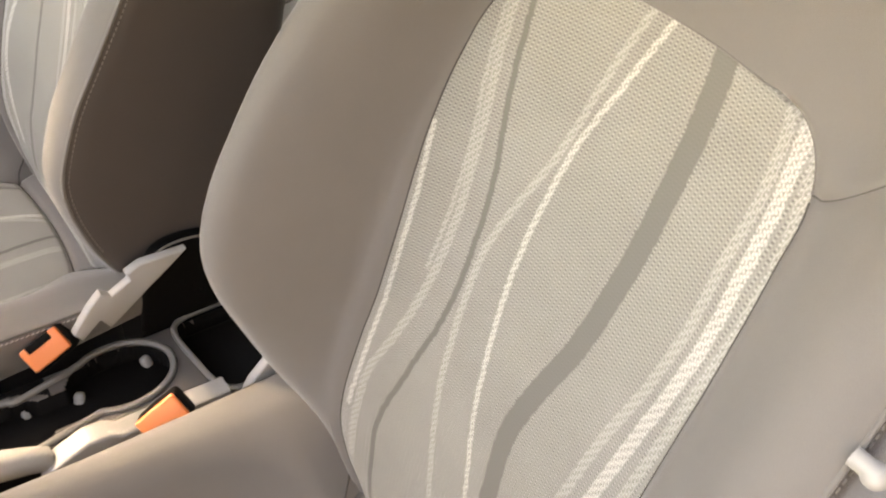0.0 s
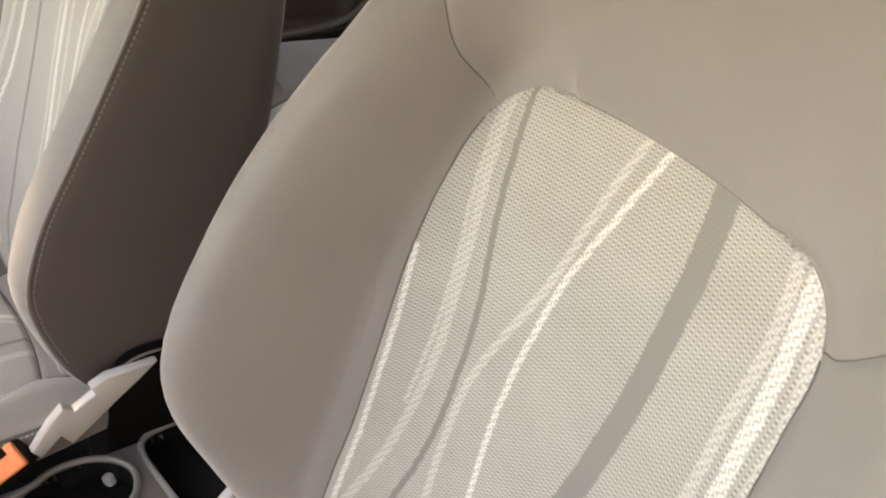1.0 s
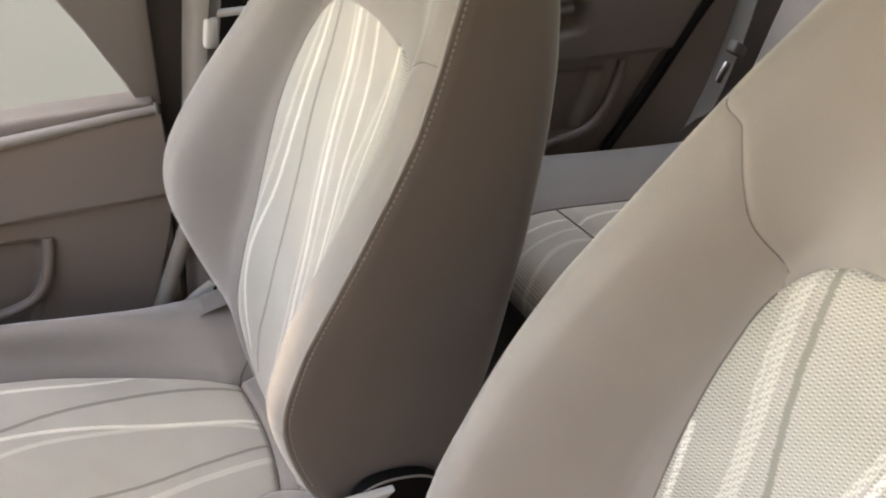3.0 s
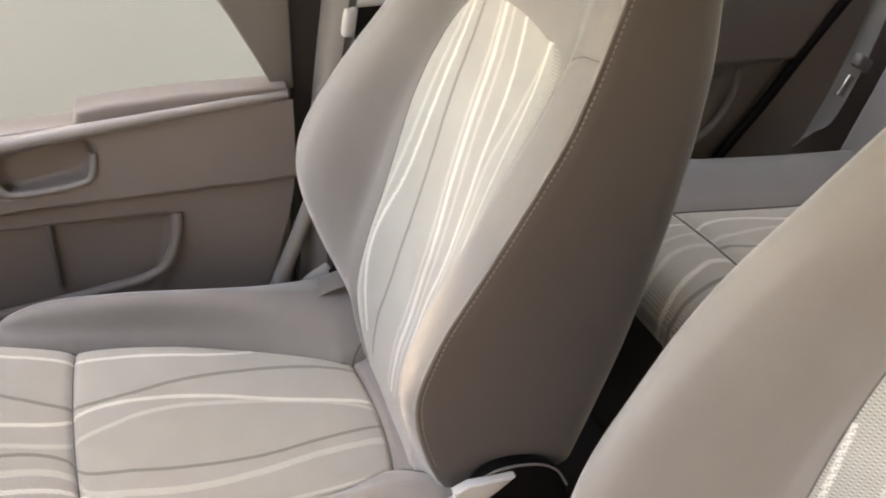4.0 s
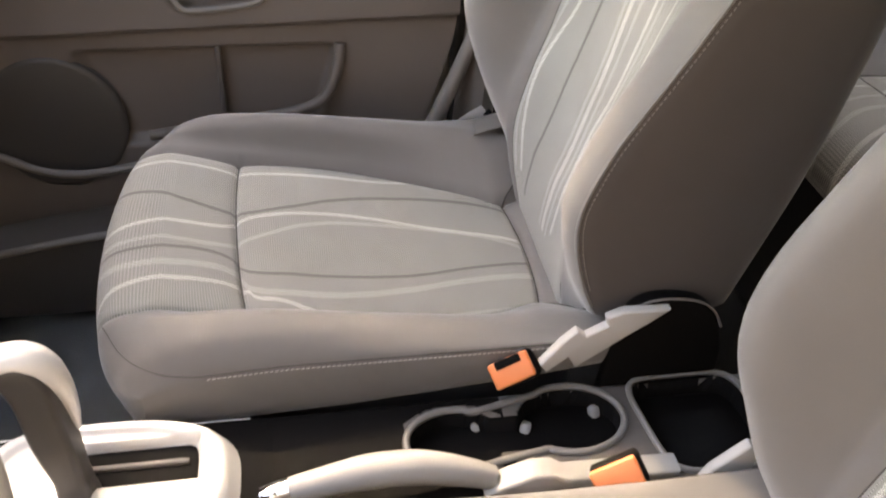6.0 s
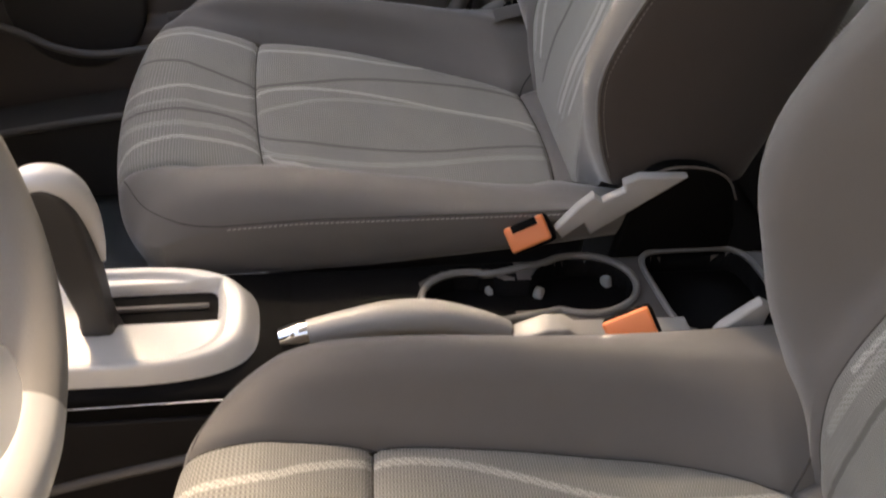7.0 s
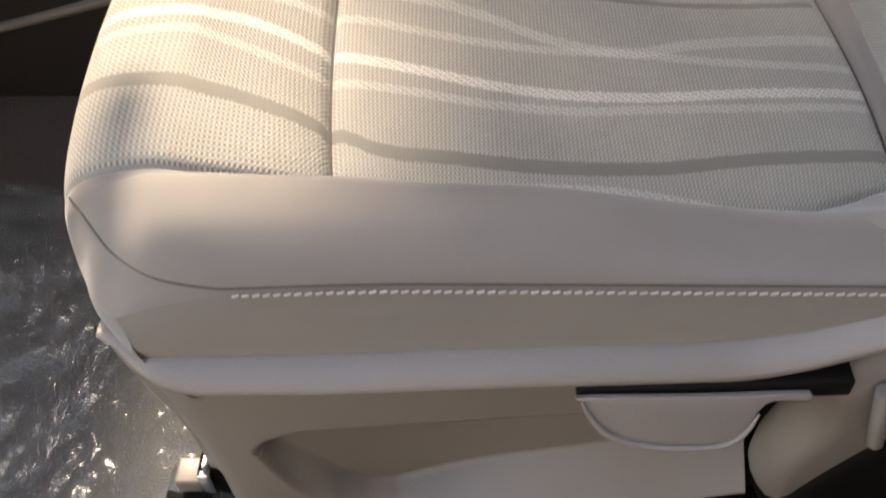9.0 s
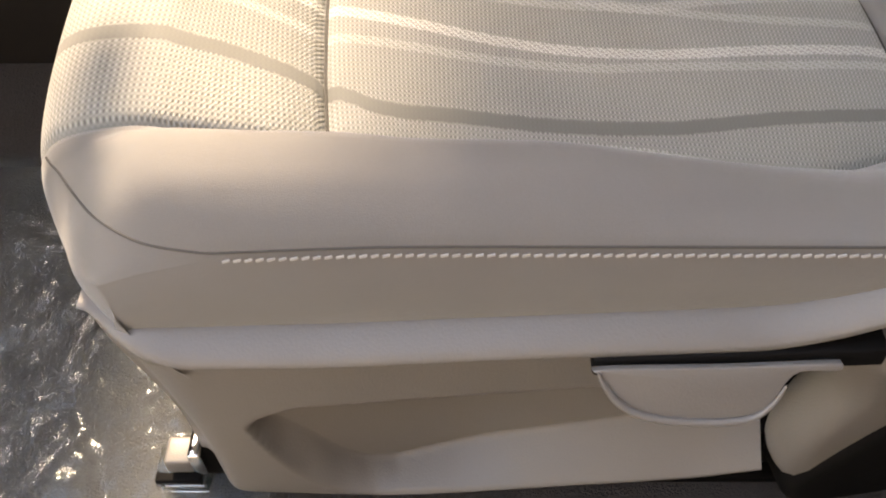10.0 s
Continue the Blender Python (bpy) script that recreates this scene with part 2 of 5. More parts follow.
def box(bm, size, at=(0, 0, 0), turn=(0, 0, 0), bevel=0.0, segments=3):
    """A bevelled block added to bm."""
    made = bmesh.ops.create_cube(bm, size=1.0, matrix=pose(*at, *turn) @ Matrix.Diagonal((*size, 1)))
    if bevel:
        edges = list({e for v in made["verts"] for e in v.link_edges})
        bmesh.ops.bevel(bm, geom=edges, offset=bevel, segments=segments, affect="EDGES", profile=0.5)


def block(name, size, at, material, parent=None, turn=(0, 0, 0), bevel=0.004, label="", segments=3):
    bm = bmesh.new()
    box(bm, size, at, turn, bevel, segments)
    return part(name, bm, material, parent, label)


def prism(name, outline, depth, material, parent=None, frame_at=None, bevel=0.004, label="", segments=3):
    """An outline in the x, z plane, drawn out along +y by depth, its rims rounded."""
    bm = bmesh.new()
    a = [bm.verts.new((x, 0, z)) for x, z in outline]
    face = bm.faces.new(a)
    out = bmesh.ops.extrude_face_region(bm, geom=[face])
    bmesh.ops.translate(bm, vec=(0, depth, 0), verts=[v for v in out["geom"] if isinstance(v, bmesh.types.BMVert)])
    if bevel:
        edges = [e for e in bm.edges if abs(e.verts[0].co.y - e.verts[1].co.y) < 1e-6]
        bmesh.ops.bevel(bm, geom=edges, offset=bevel, segments=segments, affect="EDGES", profile=0.5, clamp_overlap=True)
    return part(name, bm, material, parent, label, at=frame_at)


def tube(name, points, radius, material, parent=None, sides=12, flat=1.0, label="", n=24, caps=True, side=(0, 0, 1)):
    """A round or flattened bar along a smooth line. radius: a number or one per given point."""
    line = curve_through(points, n)
    radii = np.interp(np.linspace(0, 1, n), np.linspace(0, 1, len(points)), radius) if not isinstance(radius, (int, float)) else [radius] * n
    verts, faces = [], []
    for i, p in enumerate(line):
        d = Vector(line[min(i + 1, n - 1)] - line[max(i - 1, 0)]).normalized()
        u = d.cross(Vector(side))
        u = u.normalized() if u.length > 1e-4 else Vector((1, 0, 0))
        w = u.cross(d).normalized()
        for k in range(sides):
            a = 2 * math.pi * k / sides
            verts.append(Vector(p) + (u * math.cos(a) + w * math.sin(a) * flat) * radii[i])
    for i in range(n - 1):
        for k in range(sides):
            a, b = i * sides + k, i * sides + (k + 1) % sides
            faces.append((a, b, b + sides, a + sides))
    if caps:
        faces += [tuple(range(sides - 1, -1, -1)), tuple(range((n - 1) * sides, n * sides))]
    me = mesh_from(name, verts, faces)
    me.set_sharp_from_angle(angle=radians(50))
    return put(name, me, material, parent, label)


def sheet(name, grid, material, parent=None, label="", uv=None, flip=False, at=None):
    """A smooth sheet over a grid of points (rows, columns, 3); uv: a grid of (across, along) in metres."""
    rows, cols = grid.shape[:2]
    faces = []
    for j in range(rows - 1):
        for i in range(cols - 1):
            a = j * cols + i
            f = (a, a + 1, a + cols + 1, a + cols)
            faces.append(f[::-1] if flip else f)
    me = mesh_from(name, grid.reshape(-1, 3), faces)
    if uv is not None:
        flat = uv.reshape(-1, 2)
        layer = me.uv_layers.new(name="cloth")
        loops = np.zeros(len(me.loops), int)
        me.loops.foreach_get("vertex_index", loops)
        layer.data.foreach_set("uv", flat[loops].ravel())
    return put(name, me, material, parent, label, at)


def stitches(name, line, parent, pitch=0.0056, length=0.0038, width=0.0012, lift=0.0011, outward=(0, -1, 0), slant=0.0, thread=None):
    """A row of short thread stitches along a line; one mesh, too small to tell apart."""
    line = np.array(line, float)
    s = np.r_[0, np.cumsum(np.linalg.norm(np.diff(line, axis=0), axis=1))]
    bm = bmesh.new()
    at_s = pitch
    while at_s < s[-1] - pitch:
        a = Vector([np.interp(at_s - length / 2, s, line[:, k]) for k in range(3)])
        b = Vector([np.interp(at_s + length / 2, s, line[:, k]) for k in range(3)])
        d = (b - a).normalized()
        o = Vector(outward).normalized()
        u = o.cross(d).normalized()
        m = Matrix((d + u * slant, u, o)).transposed().to_4x4()
        m.translation = (a + b) / 2 + o * lift * 0.3
        bmesh.ops.create_cube(bm, size=1.0, matrix=m @ Matrix.Diagonal((length, width, lift, 1)))
        at_s += pitch
    return tagged(part(name, bm, thread or M_THREAD, parent, smooth=False), kind="stuff")


# ---------------------------------------------------------------- front seats
CUSHION_LINE = [(-0.458, 0.245), (-0.473, 0.270), (-0.481, 0.298), (-0.484, 0.325), (-0.479, 0.350), (-0.463, 0.368), (-0.433, 0.375), (-0.40, 0.369),
                (-0.33, 0.354), (-0.20, 0.331), (-0.08, 0.311), (0.0, 0.301), (0.05, 0.296), (0.10, 0.296), (0.15, 0.30)]
CUSHION_EDGE = [(-0.50, 0.150), (-0.33, 0.156), (-0.20, 0.155), (-0.08, 0.149), (-0.03, 0.140), (0.01, 0.128), (0.035, 0.113), (0.06, 0.118), (0.10, 0.130), (0.15, 0.14)]
CUSHION_CREST = [(-0.50, -0.03), (-0.46, -0.005), (-0.43, 0.020), (-0.38, 0.044), (-0.33, 0.056), (-0.25, 0.064), (-0.1, 0.067), (0.0, 0.062), (0.08, 0.055), (0.15, 0.05)]
NC, NR = 56, 250          # columns on each half, rows
K_EDGE, K_STITCH = 22, 44  # columns of the insert's edge and of the stitched seam


CUSHION_WIDER = [(-0.50, 0.026), (-0.44, 0.024), (-0.33, 0.017), (-0.25, 0.021), (-0.18, 0.021), (-0.12, 0.016), (-0.06, 0.009), (0.0, 0.005), (0.15, 0.0)]


# rows and columns of the side seam where it turns the front corner
SIDE_SEAM = [(38.0, 22.0), (40.5, 25.0), (42.3, 29.0), (43.6, 33.0), (45.0, 35.8), (47.2, 38.6), (51.0, 41.2), (59.0, 43.2), (70.0, 43.9), (80.0, 44.0)]


def cushion_point(x, z, k, seams, door_side):
    """The place on one half of the cushion's cover, k columns out from the middle, at the middle line's (x, z)."""
    e = soft(CUSHION_EDGE, x) + (soft(CUSHION_WIDER, x) if door_side else 0.0) + (0.007 * step(-0.22, -0.12, x) if door_side == 2 else 0.0)
    c = soft(CUSHION_CREST, x, 0.02)
    down = step(0.352, 0.26, z) if x < -0.40 else 0.0
    c *= 1 - 0.6 * down
    if door_side:
        c -= (0.011 * step(-0.44, -0.36, x) * (1 - step(-0.30, -0.18, x)) + 0.05 * c * step(-0.20, -0.08, x)) * (door_side == 2)
    if k <= K_EDGE:
        f = 1 - (1 - k / K_EDGE) ** 1.7
        y, dz = e * f, 0.006 * f ** 4 - 0.006 * (1 - f * f) * (1 - down) * step(-0.45, -0.3, x)
    else:
        zs = soft([(-0.50, 0.324), (-0.46, 0.344), (-0.40, 0.358), (-0.30, 0.363), (0.0, 0.362), (0.15, 0.365)], x, 0.02) - z
        zb = soft([(-0.50, 0.262), (-0.46, 0.274), (-0.40, 0.274), (-0.2, 0.284), (0.0, 0.303), (0.15, 0.325)], x, 0.02) - z
        if x < -0.44 and z < 0.33:
            zs, zb = min(zs, 0.0), min(zb, -0.004)
        marks = [(0.0, e, 0.006), (0.14, e + 0.016, 0.24 * c + 0.006), (0.34, e + (0.215 - e) * 0.6, 0.74 * c + 0.004), (0.52, 0.212, c), (0.68, 0.236, 0.80 * c + 0.20 * zs),
                 (0.82, 0.251, 0.40 * c + 0.60 * zs), (0.92, 0.2575, 0.15 * c + 0.85 * zs), (1.0, 0.2605, zs), (1.14, 0.2635, 0.7 * zs + 0.3 * zb), (1.30, 0.2600, 0.3 * zs + 0.7 * zb), (1.42, 0.2535, zb), (1.56, 0.240, zb - 0.006)]
        f = (k - K_EDGE) / (K_STITCH - K_EDGE)
        y, dz = soft([(m[0], m[1]) for m in marks], f, 0.05), soft([(m[0], m[2]) for m in marks], f, 0.05)
        if f > 1.3:
            # at the front corner the cover ends without a curl
            y += max(0.0, 0.252 - y) * step(-0.40, -0.44, x)
    # the front corners are rounded in plan
    q = min(1.0, max(0.0, (y - 0.165) / 0.105))
    back = 0.075 * (1 - math.sqrt(max(0.0, 1 - q * q))) * step(-0.33, -0.46, x)
    if z < 0.35 and x < -0.40:
        dz = dz * (1 - down) if k <= K_EDGE else dz * (1 - 0.7 * down)
    # seams pull the cover in: a fine fold in a wider hollow
    groove = 0.0
    for kind, v in seams:
        if kind == "x":
            if k > K_EDGE:
                continue
            d = abs(x - v)
            pull = 1.9 if v > -0.1 else 1.0
        else:
            d, pull = abs(y - e), 1.0
        groove += pull * 0.0065 * math.exp(-((d / 0.0034) ** 2)) + 0.0035 * math.exp(-((d / 0.014) ** 2)) + 0.0035 * math.exp(-((d / 0.036) ** 2))
    bulge = 0.028 * max(0.0, 1 - (y / 0.22) ** 2) * step(-0.42, -0.485, x) - 0.004
    bow = 0.016 * max(0.0, 1 - (y / 0.135) ** 2) * step(-0.14, 0.03, x)
    return x + back + bow - bulge * step(-0.38, -0.46, x), y, z + dz - groove * step(0.26, 0.32, z)


def stations(points, n):
    return curve_through(points, n)


BACK_FRONT = [(0.28, 0.078), (0.34, 0.078), (0.42, 0.086), (0.52, 0.110), (0.62, 0.145), (0.72, 0.182), (0.80, 0.215), (0.85, 0.230), (0.92, 0.250), (1.0, 0.270), (1.08, 0.29)]
BACK_EDGE = [(0.28, 0.115), (0.34, 0.137), (0.39, 0.152), (0.46, 0.159), (0.60, 0.160), (0.70, 0.157), (0.75, 0.151), (0.79, 0.144), (0.812, 0.137), (0.828, 0.129), (0.837, 0.119), (0.843, 0.107), (0.847, 0.092),
             (0.88, 0.092), (1.0, 0.10), (1.1, 0.1)]
BACK_PLAIN = [(0.28, 0.118), (0.36, 0.142), (0.46, 0.159), (0.80, 0.158), (0.86, 0.150), (0.90, 0.138), (0.96, 0.12), (1.1, 0.10)]
BACK_EDGE_DEEP = [(0.28, 0.112), (0.34, 0.134), (0.39, 0.145), (0.46, 0.146), (0.55, 0.143), (0.62, 0.147), (0.70, 0.154), (0.75, 0.158), (0.79, 0.158), (0.812, 0.155), (0.828, 0.147), (0.838, 0.134), (0.844, 0.118), (0.847, 0.100), (0.88, 0.100), (1.0, 0.105), (1.1, 0.1)]
BACK_RAISE = [(0.28, 0.0), (0.36, 0.02), (0.45, 0.036), (0.70, 0.038), (0.79, 0.026), (0.82, 0.016), (0.85, 0.006), (0.9, 0.004), (1.1, 0.004)]
BACK_WING = [(0.28, 0.090), (0.33, 0.076), (0.37, 0.058), (0.44, 0.020), (0.51, -0.012), (0.55, -0.029), (0.59, -0.040), (0.63, -0.040), (0.67, -0.028), (0.71, -0.007), (0.75, 0.019), (0.79, 0.053), (0.83, 0.087), (0.89, 0.136), (0.95, 0.186), (1.0, 0.235), (1.08, 0.28)]
WING_EASED = [(0.28, 0.0), (0.42, 0.002), (0.52, 0.007), (0.66, 0.007), (0.76, 0.002), (1.08, 0.0)]
WING_HELD_BACK = [(0.28, 0.0), (0.42, 0.013), (0.50, 0.020), (0.55, 0.027), (0.63, 0.041), (0.70, 0.053), (0.75, 0.056), (0.80, 0.054), (0.90, 0.040), (1.08, 0.01)]
BACK_STITCH = [(0.28, 0.165), (0.325, 0.118), (0.365, 0.086), (0.42, 0.058), (0.48, 0.040), (0.53, 0.035), (0.60, 0.060), (0.71, 0.125), (0.80, 0.178), (0.865, 0.205), (0.92, 0.224), (1.0, 0.255), (1.08, 0.29)]
BACK_REAR = [(0.28, 0.225), (0.36, 0.242), (0.42, 0.256), (0.50, 0.275), (0.60, 0.297), (0.70, 0.317), (0.78, 0.331), (0.86, 0.341), (0.92, 0.341), (1.0, 0.338), (1.08, 0.335)]
BACK_WIDE = [(0.28, 0.232), (0.40, 0.243), (0.55, 0.253), (0.70, 0.252), (0.82, 0.244), (0.92, 0.234), (1.0, 0.222), (1.08, 0.20)]
BACK_WING_LOW = [(0.28, 0.145), (0.325, 0.102), (0.365, 0.074), (0.42, 0.048), (0.48, 0.030), (0.53, 0.023), (0.60, 0.046), (0.71, 0.110), (0.80, 0.163), (0.865, 0.190), (0.92, 0.210), (1.0, 0.240), (1.08, 0.28)]
KB_EDGE, KB_STITCH, KB_ALL = 22, 46, 84
Z_SEAM = 0.812


ACROSS = [(0.0, 0.0), (0.10, 0.09), (0.28, 0.25), (0.46, 0.42), (0.60, 0.57), (0.68, 0.69), (0.78, 0.82), (0.90, 0.95), (1.0, 1.0)]


CLIMB = [(0.0, 0.0), (0.03, 0.010), (0.12, 0.040), (0.20, 0.058), (0.30, 0.075), (0.40, 0.090), (0.50, 0.104), (0.60, 0.114), (1.0, 0.130)]


def back_front(y, z, w, full):
    """How far back the front face lies at y from the middle and the height z; full: the side with the deeper wing."""
    e, r, xi = soft(BACK_PLAIN, z, 0.03) + (0.004 if full else 0.0), soft(BACK_RAISE, z, 0.03), soft(BACK_FRONT, z, 0.02)
    if y <= e:
        return xi - r * (y / e) ** 2.6
    xe = xi - r
    xb = soft(BACK_WING if full else BACK_WING_LOW, z, 0.02) + (soft(WING_HELD_BACK if full == 2 else WING_EASED, z, 0.02) if full else 0.0)
    xs = xb + 0.036 if full else soft(BACK_STITCH, z, 0.02)
    dx, ds = xb - xe, xs - xb
    rise = (0.26, 0.68, 0.92, 0.985) if full else (0.13, 0.42, 0.78, 0.96)
    # towards the headrest the wings run out flat
    flat = step(0.83, 0.96, z)
    rise = tuple(a + (b - a) * flat for a, b in zip(rise, (0.12, 0.34, 0.58, 0.82)))
    marks = [(0.0, xe), (0.09, xe + rise[0] * dx), (0.25, xe + rise[1] * dx), (0.42, xe + rise[2] * dx), (0.57, xe + rise[3] * dx), (0.69, xb), (0.82, xb + 0.14 * ds), (0.95, xb + 0.55 * ds), (1.0, xs)]
    f = (y - e) / (w - e)
    return soft(marks, f, 0.05) - (soft(marks, 0.0, 0.05) - xe) * max(0.0, 1 - f / 0.12)


def back_point(z, k, full):
    """The place on one half of the backrest's cover: k columns from the middle of the front round to the middle of the rear."""
    top = step(0.985, 1.045, z)
    e = soft(BACK_EDGE_DEEP if full else BACK_EDGE, z, 0.010)
    if z > 0.78:
        # the insert's top corner is one round curve
        e_top, power = (0.092, 2.35) if full else (0.084, 2.0)
        u = min(1.0, (z - 0.78) / 0.0675)
        e = e_top + (soft(BACK_EDGE_DEEP if full else BACK_EDGE, 0.78, 0.010) - e_top) * (1 - u ** power) ** (1 / power)
    # the seams climb towards the outside
    out = step(KB_EDGE, KB_STITCH, k)
    over = min(1.0, max(0.0, (k - KB_EDGE) / (KB_STITCH - KB_EDGE)))
    climb = soft(CLIMB, over, 0.07) if full else 0.066 * step(0.0, 0.8, over)
    if k < KB_EDGE:
        # the insert's top edge leans up towards the deeper wing and bows a little
        climb = soft(CLIMB, 0.0, 0.07) * (0.5 + (0.5 if full else -0.5) * k / KB_EDGE) + 0.005 * (1 - (k / KB_EDGE) ** 2) * step(0.76, 0.8475, z)
    zz = z + out * 0.10 * (1 - step(0.28, 0.56, z)) + climb * math.exp(-(((z - 0.82) / 0.16) ** 2))
    xr, w = soft(BACK_REAR, zz, 0.02), soft(BACK_WIDE, zz, 0.02) - (0.018 * step(0.40, 0.55, zz) * (1 - step(0.70, 0.82, zz)) if full == 1 else 0.0)
    if k <= KB_STITCH:
        y = e * k / KB_EDGE if k <= KB_EDGE else e + (w - e) * soft(ACROSS, (k - KB_EDGE) / (KB_STITCH - KB_EDGE), 0.02)
        # towards the headrest the fold beside the wing is stuffed out
        d = min(0.034 * step(0.83, 0.91, zz), max(0.0, w - y), y)
        x = sum(back_front(y + d * g, zz, w, full) * n for g, n in ((-1, 1), (-0.5, 2), (0, 2), (0.5, 2), (1, 1))) / 8
        if z < 0.848:
            x += {0: 0.0045, 1: 0.0022}.get(abs(k - KB_EDGE), 0.0)
        if k == KB_STITCH:
            y -= 0.0015
    else:
        xs = soft(BACK_WING, zz, 0.02) + soft(WING_HELD_BACK if full == 2 else WING_EASED, zz, 0.02) + 0.036 if full else soft(BACK_STITCH, zz, 0.02)
        f = (k - KB_STITCH) / (KB_ALL - KB_STITCH)
        marks = [(0.0, w - 0.0015, xs), (0.05, w + 0.003, xs + 0.010), (0.30, w + 0.005, xs + 0.45 * (xr - xs)), (0.52, w + 0.003, xr - 0.030), (0.60, w - 0.006, xr - 0.008), (0.68, w - 0.030, xr),
                 (0.8, 0.55 * w, xr + 0.006), (1.0, 0.0, xr + 0.010)]
        y, x = soft([(m[0], m[1]) for m in marks], f, 0.02), soft([(m[0], m[2]) for m in marks], f, 0.02)
        if k == KB_ALL:
            y = 0.0
    mid = 0.5 * (soft(BACK_FRONT, z, 0.02) + xr)
    return x + (mid - x) * 0.85 * top ** 2, y * (1 - 0.55 * top ** 2), zz


def front_seat(name, label, stripes_cushion, stripes_back, out, at):
    """out: -1 where the seat's door side is towards -y, +1 towards +y."""
    seat = thing(name, label, "car seat", at, "front seats")
    m_cushion = striped_cloth(name + "_cushion_cloth", INSERT, stripes_cushion, -0.2, 0.75)
    m_back = striped_cloth(name + "_back_cloth", INSERT, stripes_back, 0.25, 0.9)
    # cushion
    line = stations(CUSHION_LINE, NR)
    arc = np.r_[0, np.cumsum(np.linalg.norm(np.diff(line, axis=0), axis=1))]
    top_from = int(np.argmax(line[:, 1] > 0.366))
    arc -= np.interp(-0.33, line[top_from:, 0], arc[top_from:])
    r_seam = int(np.argmin(np.abs(line[top_from:, 0] + 0.335))) + top_from
    r_rear = int(np.argmin(np.abs(line[top_from:, 0] - 0.048))) + top_from
    seams = [("x", line[r_seam, 0]), ("x", line[r_rear, 0]), ("k", K_EDGE)]
    left = np.array([[cushion_point(x, z, k, seams, 2 if out < 0 else 0) for k in range(NC, -1, -1)] for x, z in line])
    right = np.array([[cushion_point(x, z, k, seams, 1 if out > 0 else 0) for k in range(NC + 1)] for x, z in line])
    left[..., 1] *= -1
    full = np.concatenate([left, right[:, 1:]], 1)
    full[..., 2] += 0.045 * full[..., 1] * np.clip((0.262 - np.abs(full[..., 1])) / 0.05, 0, 1) * np.clip((full[..., 2] - 0.28) / 0.05, 0, 1)
    # the cross seam bows towards the front
    across = np.clip(full[..., 1], -0.18, 0.18) - (0.04 if out < 0 else 0.08)
    full[..., 0] += (0.47 * across ** 2 - 0.006) * np.exp(-((full[..., 0] + 0.335) / 0.07) ** 2) * np.clip((full[..., 2] - 0.30) / 0.05, 0, 1)
    mid = NC
    uv = np.stack([full[..., 1], np.repeat(arc[:, None], full.shape[1], 1)], -1)
    a, b = mid - K_EDGE, mid + K_EDGE + 1
    front_panel = sheet("cushion_front_panel", full[: r_seam + 1, a:b], m_cushion, seat, "ribbed grey cloth with wavy stripes", uv[: r_seam + 1, a:b])
    centre_panel = sheet("cushion_centre_panel", full[r_seam : r_rear + 1, a:b], m_cushion, seat, "ribbed grey cloth with wavy stripes", uv[r_seam : r_rear + 1, a:b])
    sheet("cushion_rear_band", full[r_rear:, a:b], M_CLOTH, seat)
    bolsters = {-1: sheet("cushion_bolster", full[:, mid - K_STITCH : a + 1], M_CLOTH, seat), 1: sheet("cushion_bolster", full[:, b - 1 : mid + K_STITCH + 1], M_CLOTH, seat)}
    sheet("cushion_side", full[:, : mid - K_STITCH + 1], M_CLOTH, seat)
    sheet("cushion_side", full[:, mid + K_STITCH :], M_CLOTH, seat)
    for sgn in (-1, 1):
        # the side seam starts at the insert's front corner and sweeps down and round to the side
        seam = []
        for r, kk in list(curve_through(SIDE_SEAM, 40)) + [(r, K_STITCH) for r in range(81, int(NR * 0.97))]:
            r0, k0 = int(r), min(int(kk), NC - 1)
            f, g = r - r0, kk - k0
            near = full[r0, mid + sgn * k0] * (1 - g) + full[r0, mid + sgn * (k0 + 1)] * g
            far = full[r0 + 1, mid + sgn * k0] * (1 - g) + full[r0 + 1, mid + sgn * (k0 + 1)] * g
            seam.append(near * (1 - f) + far * f)
        seam = np.array(seam)
        n0 = 34
        under(stitches("stitching", seam[n0 - 8 : -10] + np.array((0, sgn * 0.0022, -0.0035)), seat, outward=(0, sgn, 0.25), slant=0.25, thread=M_FAINT), bolsters[sgn])
        # a dark tube draws the shadow line of the seam's fold
        under(tube("seam", seam[::2], 0.0008, M_SEAM_SHADOW, seat, sides=6, n=200), bolsters[sgn])
        under(tube("seam", full[int(NR * 0.08) : r_rear + 2 : 3, mid + sgn * K_EDGE] + np.array((0, 0, 0.0002)), 0.0009, M_SEAM_SHADOW, seat, sides=6, n=140), bolsters[sgn])
        rear_seam = []
        for i in range(0, 25, 2):
            k0, f = divmod(K_EDGE + i * 8.0 / 24, 1)
            rear_seam.append(full[r_rear + i, mid + sgn * int(k0)] * (1 - f) + full[r_rear + i, mid + sgn * int(k0 + 1)] * f + np.array((0, 0, 0.0004)))
        under(tube("seam", rear_seam, 0.0013, M_SEAM_SHADOW, seat, sides=6, n=30), bolsters[sgn])
    for r in (r_seam, r_rear):
        under(tube("seam", full[r, a : b : 2] + np.array((0, 0, 0.0004)), 0.0016, M_SEAM_SHADOW, seat, sides=6, n=80), front_panel if r == r_seam else centre_panel)
    # backrest
    zs = np.concatenate([np.linspace(0.28, 0.76, 64), np.linspace(0.765, Z_SEAM, 14), np.linspace(Z_SEAM + 0.003, 0.8475, 16)[0:], np.linspace(0.851, 1.05, 34)])
    r_in = 64 + 14 + 16 - 1
    r_sm = 64 + 14 - 1
    halves = []
